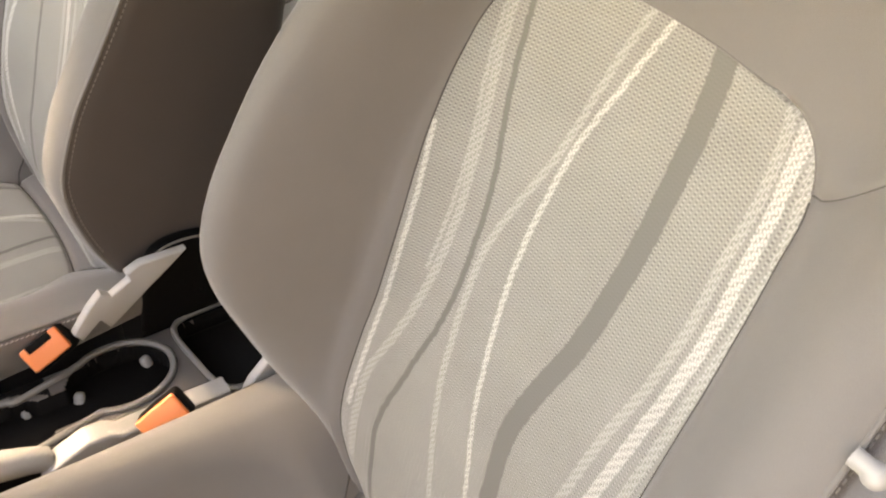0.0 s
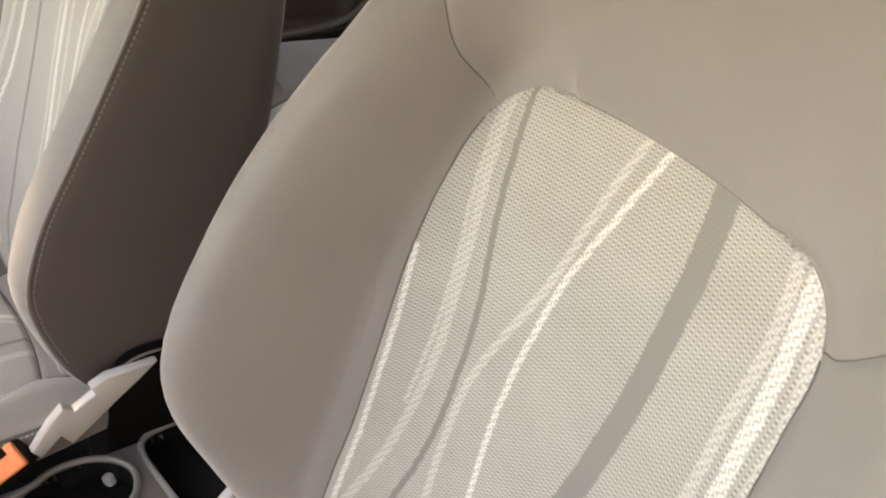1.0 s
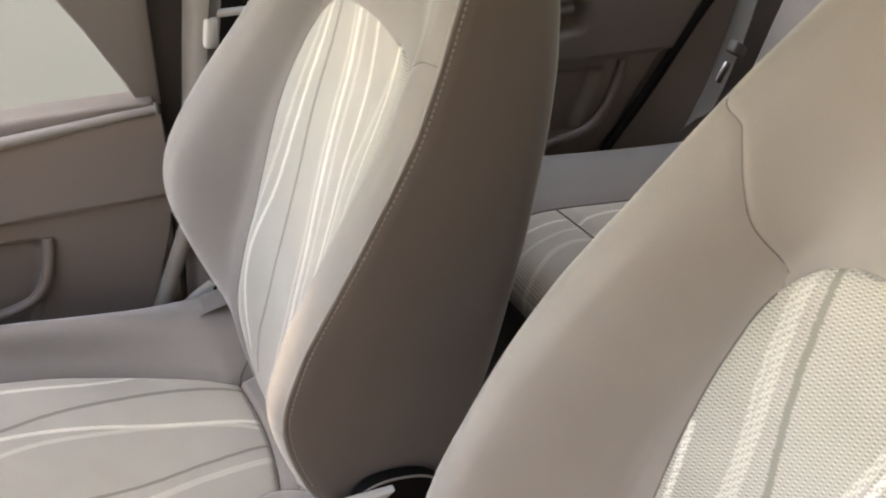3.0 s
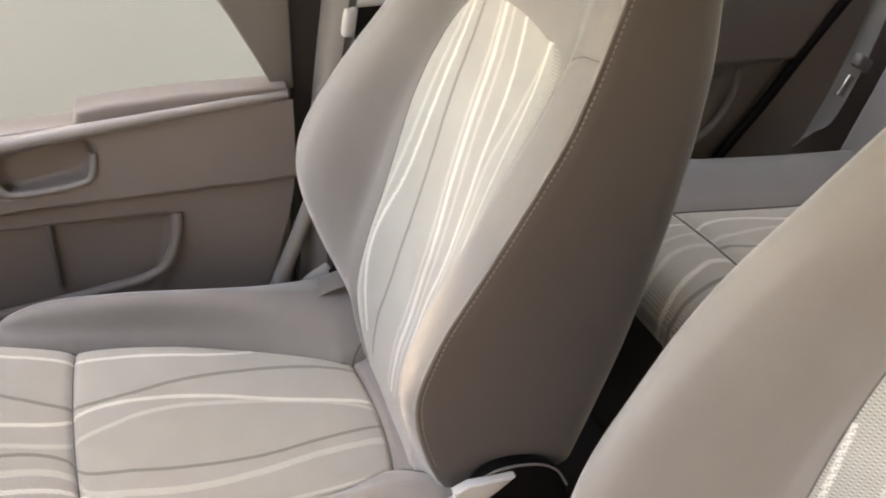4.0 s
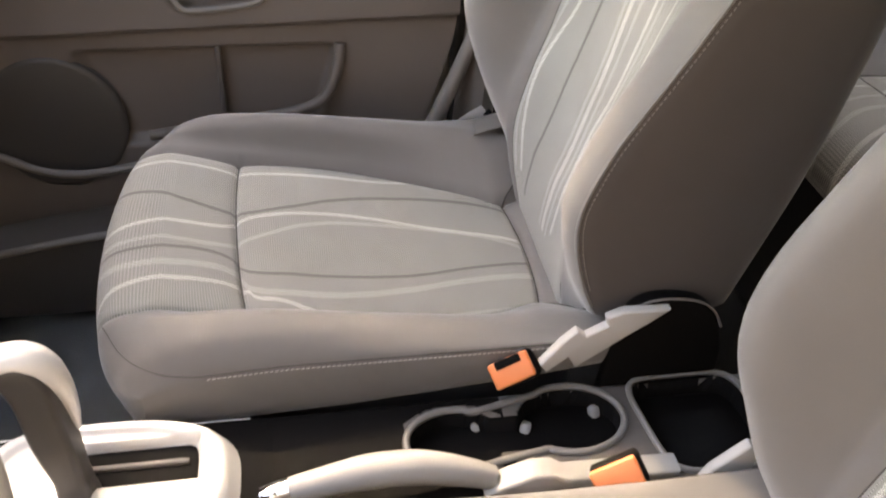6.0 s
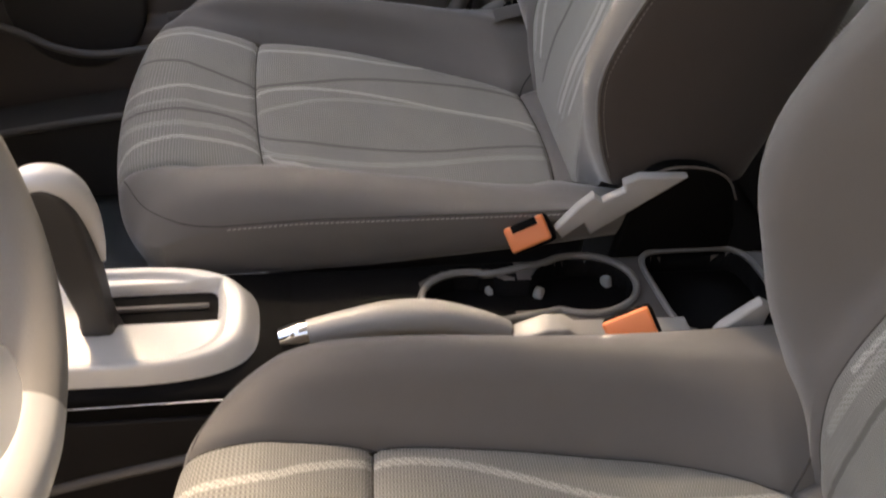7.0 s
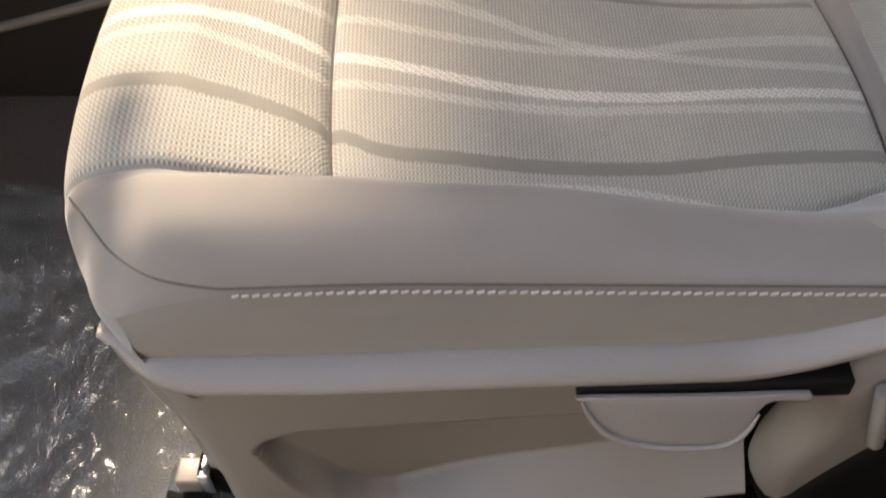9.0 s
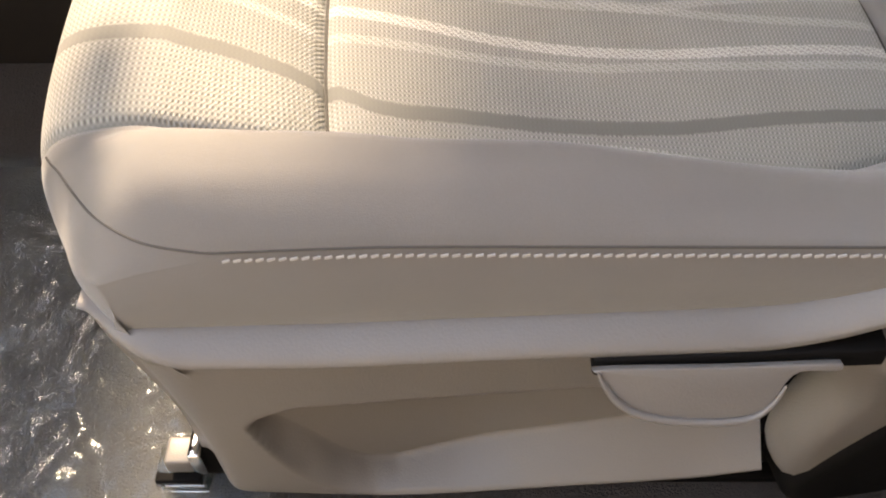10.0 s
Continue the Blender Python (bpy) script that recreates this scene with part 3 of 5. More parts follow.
    for deep in (0, 1 if out < 0 else 2):
        half = np.array([[back_point(z, k, deep) for k in range(KB_ALL + 1)] for z in zs])
        half[r_in, : KB_EDGE + 1, 0] += 0.0006
        for row, sink in ((r_sm - 1, 0.001), (r_sm, 0.003), (r_sm + 1, 0.001)):
            half[row, KB_EDGE + 1 : KB_STITCH, 0] += sink
        halves.append(half)
    left = halves[0][:, ::-1].copy()
    left[..., 1] *= -1
    full = np.concatenate([left, halves[1][:, 1:]], 1)
    mid = KB_ALL
    uv = np.stack([full[..., 1], np.repeat(zs[:, None], full.shape[1], 1)], -1)
    a, b = mid - KB_EDGE, mid + KB_EDGE + 1
    back_panel = sheet("back_centre_panel", full[: r_in + 1, a:b], m_back, seat, "ribbed grey cloth with wavy stripes", uv[: r_in + 1, a:b], flip=True)
    under(tube("seam", full[r_in, a:b:2], 0.0007, M_CLOTH, seat, sides=6, n=60), back_panel)
    wings = {-1: sheet("back_bolster", full[: r_sm + 1, mid - KB_STITCH : a + 1], M_CLOTH, seat, flip=True), 1: sheet("back_bolster", full[: r_sm + 1, b - 1 : mid + KB_STITCH + 1], M_CLOTH, seat, flip=True)}
    # the upper cover wraps round the insert's top corners
    cols = full.shape[1]
    lo, hi = mid - KB_STITCH, mid + KB_STITCH
    faces, idx = [], lambda j, i: j * cols + i
    for j in range(r_sm, len(zs) - 1):
        for i in range(lo, hi):
            if j < r_in and a <= i < b - 1:
                continue
            faces.append((idx(j, i), idx(j + 1, i), idx(j + 1, i + 1), idx(j, i + 1)))
    me = mesh_from("back_upper_cover", full.reshape(-1, 3), faces)
    bm = bmesh.new()
    bm.from_mesh(me)
    bmesh.ops.delete(bm, geom=[v for v in bm.verts if not v.link_faces], context="VERTS")
    bm.to_mesh(me)
    bm.free()
    put("back_upper_cover", me, M_CLOTH, seat)
    sides = {-1: sheet("back_side", full[:, : mid - KB_STITCH + 1], M_SIDE_SHADED, seat, flip=True), 1: sheet("back_side", full[:, mid + KB_STITCH :], M_SIDE_SHADED, seat, flip=True)}
    top = full[-1]
    bm = bmesh.new()
    vs = [bm.verts.new(p) for p in top]
    bm.faces.new(vs[:-1])
    part("top_closing", bm, M_CLOTH, seat)
    for sgn in (-1, 1):
        seam = full[6:110, mid + sgn * KB_STITCH] + np.array((0.006, sgn * 0.0025, 0))
        under(stitches("stitching", seam, seat, outward=(-0.25, sgn, 0), pitch=0.0062), sides[sgn])
        under(tube("seam", full[4 : r_sm + 1 : 3, mid + sgn * KB_EDGE], 0.0008, M_SEAM_SHADOW, seat, sides=6, n=100), wings[sgn])
        under(tube("seam", full[r_sm : r_in + 1, mid + sgn * KB_EDGE], 0.0007, M_CLOTH, seat, sides=6, n=30), wings[sgn])
        under(tube("seam", full[r_sm, mid + sgn * KB_EDGE : mid + sgn * KB_STITCH : sgn], 0.0006, M_SEAM_SHADOW, seat, sides=6, n=60), wings[sgn])
        under(tube("piping", full[2:112:4, mid + sgn * KB_STITCH], 0.0022, M_CLOTH, seat, sides=8, n=80), wings[sgn])
    # base, slides, recliner
    block("seat_base", (0.535, 0.39, 0.20), (-0.1825, 0, 0.18), M_TRIM, seat, bevel=0.03)
    for y in (-0.19, 0.19):
        block("slide_rail", (0.62, 0.045, 0.05), (-0.15, y, 0.035), M_BLACK, seat, bevel=0.006)
    for y in (-0.17, 0.17):
        block("seat_leg", (0.36, 0.03, 0.10), (-0.16, y, 0.075), M_BLACK, seat, bevel=0.006)
    return seat


W, P, D = "white", "pale", "dark"
# wavy stripes: shade, width, then points of (along, across)
STRIPES_DB = [
    (W, 0.0055, [(0.43, 0.137), (0.49, 0.1345), (0.545, 0.133), (0.61, 0.1375), (0.665, 0.1425), (0.715, 0.153)]),
    (P, 0.008, [(0.36, 0.127), (0.434, 0.1265), (0.481, 0.1255), (0.533, 0.111), (0.592, 0.1015), (0.653, 0.101), (0.694, 0.107), (0.738, 0.116), (0.782, 0.129), (0.85, 0.142)]),
    (P, 0.004, [(0.60, 0.108), (0.70, 0.114), (0.78, 0.135), (0.85, 0.150)]),
    (D, 0.0055, [(0.30, 0.099), (0.371, 0.100), (0.438, 0.101), (0.503, 0.088), (0.579, 0.075), (0.644, 0.077), (0.695, 0.085), (0.736, 0.098), (0.784, 0.113), (0.85, 0.126)]),
    (P, 0.007, [(0.30, 0.0), (0.405, 0.022), (0.489, 0.046), (0.545, 0.057), (0.597, 0.064), (0.646, 0.0655), (0.692, 0.055), (0.739, 0.042), (0.796, 0.035), (0.85, 0.021)]),
    (W, 0.0055, [(0.30, -0.05), (0.446, -0.0155), (0.507, 0.004), (0.556, 0.0175), (0.605, 0.028), (0.659, 0.0347), (0.708, 0.0347), (0.755, 0.0305), (0.803, 0.0175), (0.85, 0.002)]),
    (D, 0.019, [(0.30, -0.06), (0.40, -0.046), (0.47, -0.038), (0.538, -0.030), (0.583, -0.037), (0.631, -0.049), (0.68, -0.054), (0.726, -0.055), (0.767, -0.052), (0.808, -0.048), (0.85, -0.042)]),
    (P, 0.009, [(0.30, -0.085), (0.45, -0.094), (0.547, -0.102), (0.608, -0.108), (0.658, -0.1175), (0.712, -0.121), (0.753, -0.116), (0.792, -0.113), (0.85, -0.098)]),
    (W, 0.011, [(0.30, -0.11), (0.45, -0.116), (0.581, -0.126), (0.636, -0.132), (0.684, -0.137), (0.722, -0.137), (0.757, -0.132), (0.796, -0.125), (0.85, -0.111)]),
    (P, 0.008, [(0.30, -0.13), (0.45, -0.139), (0.60, -0.148), (0.70, -0.152), (0.753, -0.150), (0.79, -0.142), (0.84, -0.122)]),
]
STRIPES_DC = [
    (W, 0.0075, [(-0.20, 0.096), (-0.145, 0.111), (-0.10, 0.114), (-0.065, 0.124), (-0.007, 0.1365), (0.063, 0.136), (0.109, 0.127), (0.153, 0.116), (0.216, 0.103), (0.281, 0.103), (0.37, 0.108)]),
    (D, 0.0065, [(-0.20, 0.080), (-0.142, 0.0865), (-0.086, 0.088), (-0.014, 0.097), (0.0, 0.0865), (0.06, 0.0805), (0.108, 0.071), (0.157, 0.064), (0.22, 0.066), (0.284, 0.0725), (0.37, 0.09)]),
    (P, 0.012, [(-0.20, 0.006), (-0.134, 0.014), (-0.078, 0.0215), (-0.017, 0.029), (0.0, 0.035), (0.055, 0.0315), (0.103, 0.021), (0.148, 0.005), (0.206, 0.0), (0.262, 0.021), (0.328, 0.037), (0.38, 0.046)]),
    (P, 0.009, [(-0.20, -0.006), (-0.12, 0.0), (0.0, 0.002), (0.071, -0.0085), (0.142, -0.0095), (0.216, 0.0), (0.292, 0.0035), (0.38, 0.012)]),
    (W, 0.0105, [(-0.20, -0.04), (-0.154, -0.029), (-0.10, -0.032), (-0.06, -0.031), (0.0, -0.041), (0.051, -0.0495), (0.113, -0.057), (0.157, -0.057), (0.215, -0.049), (0.282, -0.0335), (0.38, -0.018)]),
    (P, 0.009, [(-0.20, -0.055), (-0.12, -0.05), (-0.01, -0.068), (0.05, -0.074), (0.109, -0.077), (0.173, -0.072), (0.226, -0.060), (0.302, -0.0465), (0.38, -0.034)]),
    (D, 0.013, [(-0.20, -0.096), (-0.141, -0.099), (-0.093, -0.105), (-0.048, -0.111), (0.0, -0.122), (0.03, -0.136), (0.081, -0.1355), (0.144, -0.133), (0.211, -0.124), (0.283, -0.105), (0.343, -0.094), (0.38, -0.088)]),
    (P, 0.007, [(0.09, -0.164), (0.12, -0.156), (0.15, -0.151), (0.19, -0.1485), (0.22, -0.150), (0.26, -0.157), (0.29, -0.168)]),
]
STRIPES_PC = [
    (W, 0.006, [(-0.15, 0.147), (-0.05, 0.146), (0.02, 0.146), (0.09, 0.150), (0.19, 0.150), (0.24, 0.156)]),
    (D, 0.0065, [(-0.20, 0.09), (-0.146, 0.086), (-0.076, 0.066), (-0.004, 0.058), (0.058, 0.073), (0.122, 0.096), (0.188, 0.110), (0.29, 0.116), (0.38, 0.098)]),
    (W, 0.007, [(-0.20, 0.0), (-0.15, 0.006), (-0.12, 0.013), (-0.017, 0.026), (0.0, 0.041), (0.034, 0.0545), (0.096, 0.0645), (0.183, 0.063), (0.279, 0.047), (0.38, 0.03)]),
    (P, 0.008, [(-0.20, -0.032), (-0.119, -0.021), (-0.015, -0.014), (0.0, -0.004), (0.034, 0.0135), (0.095, 0.041), (0.182, 0.050), (0.279, 0.0445), (0.38, 0.015)]),
    (D, 0.006, [(-0.20, -0.044), (-0.116, -0.039), (-0.012, -0.040), (0.006, -0.063), (0.069, -0.0675), (0.141, -0.0665), (0.215, -0.0585), (0.297, -0.037), (0.38, -0.02)]),
    (P, 0.012, [(-0.20, -0.075), (-0.113, -0.070), (-0.008, -0.070), (0.006, -0.099), (0.067, -0.106), (0.138, -0.104), (0.212, -0.089), (0.292, -0.065), (0.38, -0.05)]),
    (W, 0.008, [(-0.20, -0.15), (-0.158, -0.127), (-0.13, -0.107), (-0.079, -0.097), (-0.001, -0.101), (0.012, -0.117), (0.041, -0.1205), (0.081, -0.136), (0.12, -0.152)]),
    (P, 0.006, [(0.23, -0.142), (0.28, -0.135), (0.316, -0.129), (0.38, -0.118)]),
]
STRIPES_PB = [
    (W, 0.006, [(0.36, 0.106), (0.416, 0.118), (0.483, 0.130), (0.545, 0.124), (0.605, 0.111), (0.677, 0.1097), (0.744, 0.114), (0.814, 0.1227), (0.85, 0.128)]),
    (P, 0.006, [(0.36, 0.122), (0.45, 0.138), (0.55, 0.137), (0.65, 0.128), (0.75, 0.131), (0.85, 0.14)]),
    (D, 0.006, [(0.33, 0.085), (0.3975, 0.0777), (0.446, 0.068), (0.52, 0.0625), (0.585, 0.066), (0.646, 0.0727), (0.71, 0.084), (0.82, 0.101), (0.85, 0.105)]),
    (P, 0.008, [(0.33, 0.012), (0.386, 0.008), (0.47, -0.006), (0.528, -0.007), (0.587, 0.002), (0.64, 0.017), (0.70, 0.031), (0.76, 0.043), (0.85, 0.062)]),
    (W, 0.010, [(0.33, -0.003), (0.386, -0.0074), (0.47, -0.0225), (0.528, -0.023), (0.587, -0.0134), (0.64, 0.0015), (0.70, 0.0157), (0.76, 0.028), (0.8165, 0.0416), (0.85, 0.048)]),
    (P, 0.008, [(0.33, -0.018), (0.386, -0.024), (0.47, -0.040), (0.528, -0.042), (0.587, -0.034), (0.64, -0.022), (0.70, -0.006), (0.76, 0.006), (0.85, 0.026)]),
    (W, 0.008, [(0.35, -0.04), (0.50, -0.059), (0.572, -0.069), (0.64, -0.0595), (0.693, -0.047), (0.751, -0.040), (0.822, -0.019), (0.85, -0.010)]),
    (P, 0.008, [(0.40, -0.075), (0.50, -0.078), (0.60, -0.080), (0.65, -0.0746), (0.70, -0.0684), (0.754, -0.080), (0.81, -0.0858), (0.85, -0.09)]),
    (W, 0.007, [(0.42, -0.112), (0.55, -0.120), (0.66, -0.112), (0.76, -0.104), (0.85, -0.085)]),
]
driver_seat = front_seat("driver_seat", "grey cloth driver's seat with ribbed striped centre panels", STRIPES_DC, STRIPES_DB, -1, pose(0, -0.36, 0))
passenger_seat = front_seat("passenger_seat", "grey cloth passenger seat with ribbed striped centre panels", STRIPES_PC, STRIPES_PB, 1, pose(-0.11, 0.36, 0))


# outer shield of the driver's seat with the pocket and the height lever
LEDGE_TOP = [(-0.50, 0.292), (-0.40, 0.2895), (-0.327, 0.2905), (-0.2155, 0.300), (-0.12, 0.3065), (-0.087, 0.309), (-0.055, 0.320), (-0.027, 0.336), (0.03, 0.362), (0.17, 0.395)]
RECESS_TOP = [(-0.387, 0.165), (-0.3816, 0.179), (-0.365, 0.190), (-0.35, 0.197), (-0.28, 0.209), (-0.173, 0.225), (-0.12, 0.233), (-0.09, 0.272), (0.0, 0.275)]
RECESS_FOOT = [(-0.387, 0.165), (-0.376, 0.150), (-0.3576, 0.124), (-0.338, 0.086), (-0.32, 0.066), (-0.297, 0.058), (-0.25, 0.068), (-0.202, 0.084), (-0.121, 0.108), (0.0, 0.134)]
LIP_FOOT = [(-0.387, 0.165), (-0.382, 0.136), (-0.37, 0.100), (-0.358, 0.077), (-0.335, 0.058), (-0.313, 0.050), (-0.25, 0.053), (-0.201, 0.060), (-0.078, 0.084), (0.0, 0.112)]
SHIELD_FOOT = [(-0.50, 0.055), (-0.40, 0.045), (-0.313, 0.038), (-0.25, 0.042), (-0.2, 0.050), (-0.078, 0.073), (0.0, 0.10)]


def seat_shield(seat, sgn):
    """The plastic shield along the door side of the seat: a rounded ledge over a panel with a long recess and a sloping lip."""
    ledge, panel = [], []
    for x in np.linspace(-0.462, 0.17, 133):
        front = 1 - step(-0.462, -0.395, x)
        y0 = 0.252 - 0.016 * front ** 2
        zt = soft(LEDGE_TOP, x, 0.012) + 0.004 * front
        prof = [(y0 - 0.05 - 0.05 * front, zt + 0.010 * (1 - front)), (y0 - 0.004, zt + 0.0035 * (1 - front)), (y0 + 0.009, zt), (y0 + 0.019, zt - 0.0045), (y0 + 0.0250 - 0.006 * front, zt - 0.0095 + 0.003 * front), (y0 + 0.0240 - 0.006 * front, zt - 0.0130 + 0.004 * front), (y0 + 0.006, zt - 0.0165)]
        # the front end narrows to a point
        full_size = 1 - 0.75 * front ** 6
        ledge.append([(x, sgn * (y0 + 0.006 + (y - y0 - 0.006) * full_size), zt - 0.004 + (z - zt + 0.004) * full_size) for y, z in curve_through(prof, 30)])
    for x in np.linspace(-0.470, -0.034, 190):
        front = 1 - step(-0.470, -0.400, x)
        y0 = 0.252 - 0.034 * front ** 2
        top, foot = soft(LEDGE_TOP, x, 0.012) - 0.0105 - 0.002 * front, soft(SHIELD_FOOT, x, 0.012)
        hi, lo, lip = (soft(table, x, 0.004) for table in (RECESS_TOP, RECESS_FOOT, LIP_FOOT))
        column = []
        for z in np.linspace(top, foot, 130):
            y = y0 + 0.008 - 0.06 * (0.27 - z) - 0.012 * step(foot + 0.012, foot, z)
            if x > -0.387:
                ramp = min(1.0, max(0.0, (z - lip) / max(0.002, lo - lip)))
                inside = min(1 - step(hi - 0.007, hi + 0.001, z), ramp)
                behind = step(0.0, 1.0, (z - lo) / 0.03)
                y -= (0.020 + 0.020 * step(-0.38, -0.22, x) + 0.075 * step(-0.125, -0.085, x) * behind) * inside
            column.append((x + 0.022 * front * step(0.26, 0.11, z), sgn * y, z))
        column += [(column[-1][0] + 0.002 * i, column[-1][1] - sgn * 0.02 * i, foot - 0.002 * i) for i in (1, 2, 3)]
        panel.append(column)
    sheet("side_shield", np.array(panel), M_PLASTIC, seat, "grey grained plastic shield with a long recess", flip=sgn > 0)
    sheet("shield_ledge", np.array(ledge), M_PLASTIC, seat, flip=sgn > 0)
    # black block behind the shield's rear end puts the hollow's shade into colour
    block("shield_hollow_shade", (0.085, 0.02, 0.26), (-0.040, sgn * 0.190, 0.17), M_BLACK, seat, bevel=0.004)
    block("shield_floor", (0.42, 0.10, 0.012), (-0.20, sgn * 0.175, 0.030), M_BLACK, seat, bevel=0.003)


seat_shield(driver_seat, -1)
seat_shield(passenger_seat, 1)
LEVER = [(-0.1780, -0.006), (-0.115, -0.0045), (-0.058, -0.002), (-0.0525, -0.003), (-0.0525, -0.0065), (-0.073, -0.0075), (-0.0798, -0.0143), (-0.0841, -0.0245), (-0.092, -0.0335), (-0.105, -0.0372), (-0.1282, -0.0377), (-0.150, -0.0345), (-0.1629, -0.0283), (-0.1713, -0.0194), (-0.1770, -0.010)]
lever = prism("height_lever", rounded(LEVER, 84), 0.005, M_PLASTIC, driver_seat, pose(0, -0.284, 0.2975, -24, 0, 0), bevel=0.0015, label="grey plastic height lever")
under(tube("lever_rim", [(x, -0.2850 + 0.407 * z, 0.2968 + 0.914 * z) for x, z in LEVER[6:] + LEVER[:1]], [0.0008, 0.0016, 0.0022] + [0.0024] * 5 + [0.0019, 0.0010], M_PLASTIC, driver_seat, sides=8, n=50), lever)
# black strip above the lever: the gap's shade put in as a solid
block("lever_gap_shade", (0.152, 0.028, 0.015), (-0.104, -0.2665, 0.2890), M_BLACK, driver_seat, turn=(0, -4, 0), bevel=0.002)
hinge = prism("hinge_cover", [(x, z - 0.28) for x, z in rounded([(-0.036, 0.278), (-0.024, 0.295), (0.03, 0.318), (0.10, 0.330), (0.13, 0.20), (0.12, 0.08), (0.02, 0.055), (-0.016, 0.095), (-0.030, 0.140), (-0.030, 0.180), (-0.022, 0.225), (-0.030, 0.255)], 72)], 0.045, M_PLASTIC, driver_seat, pose(0, -0.272, 0.28, 5, 0, 12), bevel=0.018, label="grey plastic hinge cover")
under(tube("hinge_ridge", [(-0.010, -0.280, 0.292), (-0.004, -0.283, 0.262), (0.004, -0.281, 0.235)], 0.005, M_PLASTIC, driver_seat, sides=10, n=16), hinge)
# added black shape: the shade low on the hinge cover, put into colour
prism("hinge_lower_shade", [(x, z - 0.28) for x, z in rounded([(-0.012, 0.085), (-0.004, 0.130), (0.018, 0.178), (0.045, 0.215), (0.085, 0.250), (0.14, 0.270), (0.14, 0.05), (0.02, 0.045)], 60)], 0.05, M_BLACK, driver_seat, pose(0, -0.277, 0.28, 5, 0, 12), bevel=0.016, label="black shape that stands in for shade low on the hinge cover", segments=5)
rail_cap = block("rail_cap", (0.022, 0.024, 0.018), (-0.471, -0.207, 0.037), M_PLASTIC, driver_seat, bevel=0.003, label="grey plastic rail cap")
under(block("rail_clip", (0.011, 0.028, 0.032), (-0.455, -0.207, 0.044), M_CHROME, driver_seat, bevel=0.003, label="bright metal clip"), rail_cap)
for z in (0.020, 0.009):
    rib = block("rail_rib", (0.038, 0.032, 0.0075), (-0.474 + 0.2 * (0.016 - z), -0.208, z), M_BLACK, driver_seat, bevel=0.002)
    under(block("rail_strip", (0.032, 0.033, 0.0025), (-0.470 + 0.2 * (0.016 - z), -0.208, z - 0.0055), M_CHROME, driver_seat, bevel=0.0008), rib)
ARCH = [(0.092, 0.36), (0.100, 0.398), (0.116, 0.417), (0.142, 0.4225), (0.178, 0.417), (0.203, 0.401), (0.2185, 0.374), (0.229, 0.336)]
recliner = prism("recliner_cover", [tuple(p) for p in curve_through(ARCH, 30)] + [(0.235, 0.22), (0.08, 0.22)], 0.020, M_BLACK, passenger_seat, pose(0, -0.269, 0), bevel=0.006, label="black plastic recliner cover")
under(tube("cover_rim", [(x, -0.270, z + 0.0005) for x, z in ARCH[1:7]], 0.0014, M_PLASTIC, passenger_seat, sides=8, n=40), recliner)

# ---------------------------------------------------------------- floor, shell of the car
def slab(name, size, at, material, label, category, turn=(0, 0, 0), bevel=0.0):
    bm = bmesh.new()
    box(bm, size, at, turn, bevel)
    return tagged(part(name, bm, material), label, category, kind="structure")


slab("ground", (400, 400, 0.1), (0, 0, -0.40), M_GROUND, "grey asphalt yard outside the car", "ground")
# the right wall shows through the window; both left walls are unseen light blockers
# the right walls' tops are out of view, stepped to steer the sun
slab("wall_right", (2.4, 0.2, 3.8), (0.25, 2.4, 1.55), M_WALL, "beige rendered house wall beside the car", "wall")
slab("wall_right_low", (1.8, 0.2, 3.0), (-1.85, 2.4, 1.21), M_WALL, "lower beige rendered wall, its unseen top set to let the sun in", "wall")
slab("unseen_wall_left", (5.0, 0.2, 2.9), (-2.3, -2.60, 1.05), M_UNSEEN_WALL, "unseen grey wall added to shape light on the driver's side", "wall")
slab("shade_wall_left_high", (3.4, 0.2, 3.6), (1.62, -1.50, 1.40), M_SHADE_WALL, "tall unseen dark wall added to hold light off the rear left", "wall")
slab("floor", (2.6, 1.36, 0.04), (0.1, 0.0, -0.02), M_CARPET, "dark brown carpeted car floor", "floor")
slab("tunnel_carpet", (1.5, 0.125, 0.02), (-0.35, -0.146, 0.020), M_CARPET, "brown carpet sloping up to the centre console", "carpet", turn=(28, 0, 0), bevel=0.004)
slab("sill_passenger", (2.6, 0.10, 0.12), (0.1, 0.73, 0.03), M_DARK, "dark plastic door sill", "sill", bevel=0.02)
tagged(tube("sill_trim", [(-1.0, 0.62, 0.128), (-0.82, 0.62, 0.160), (-0.69, 0.62, 0.180), (-0.50, 0.63, 0.195), (0.05, 0.64, 0.20)], 0.0065, M_PLASTIC, sides=10, n=30), "rounded grey edge of the door sill trim", "trim", kind="structure")
sill_panel = prism("sill_panel", [(-1.05, 0.02), (-1.05, 0.118), (-0.82, 0.158), (-0.69, 0.178), (-0.50, 0.193), (0.05, 0.198), (0.05, 0.02)], 0.09, M_TRIM, frame_at=pose(0, 0.622, 0), bevel=0.004)
tagged(sill_panel, "dark grey plastic inner sill panel", "panel", kind="structure")
slab("sill_driver", (2.6, 0.08, 0.10), (0.1, -0.72, 0.0), M_DARK, "dark plastic door sill", "sill", bevel=0.02)
slab("roof", (2.075, 1.16, 0.05), (0.3625, 0.0, 1.265), M_LINER, "pale cloth roof lining", "roof", bevel=0.02)
slab("tailgate", (0.08, 1.4, 1.0), (1.45, 0, 0.45), M_DOOR, "grey plastic rear panel of the car", "panel", turn=(0, -20, 0))
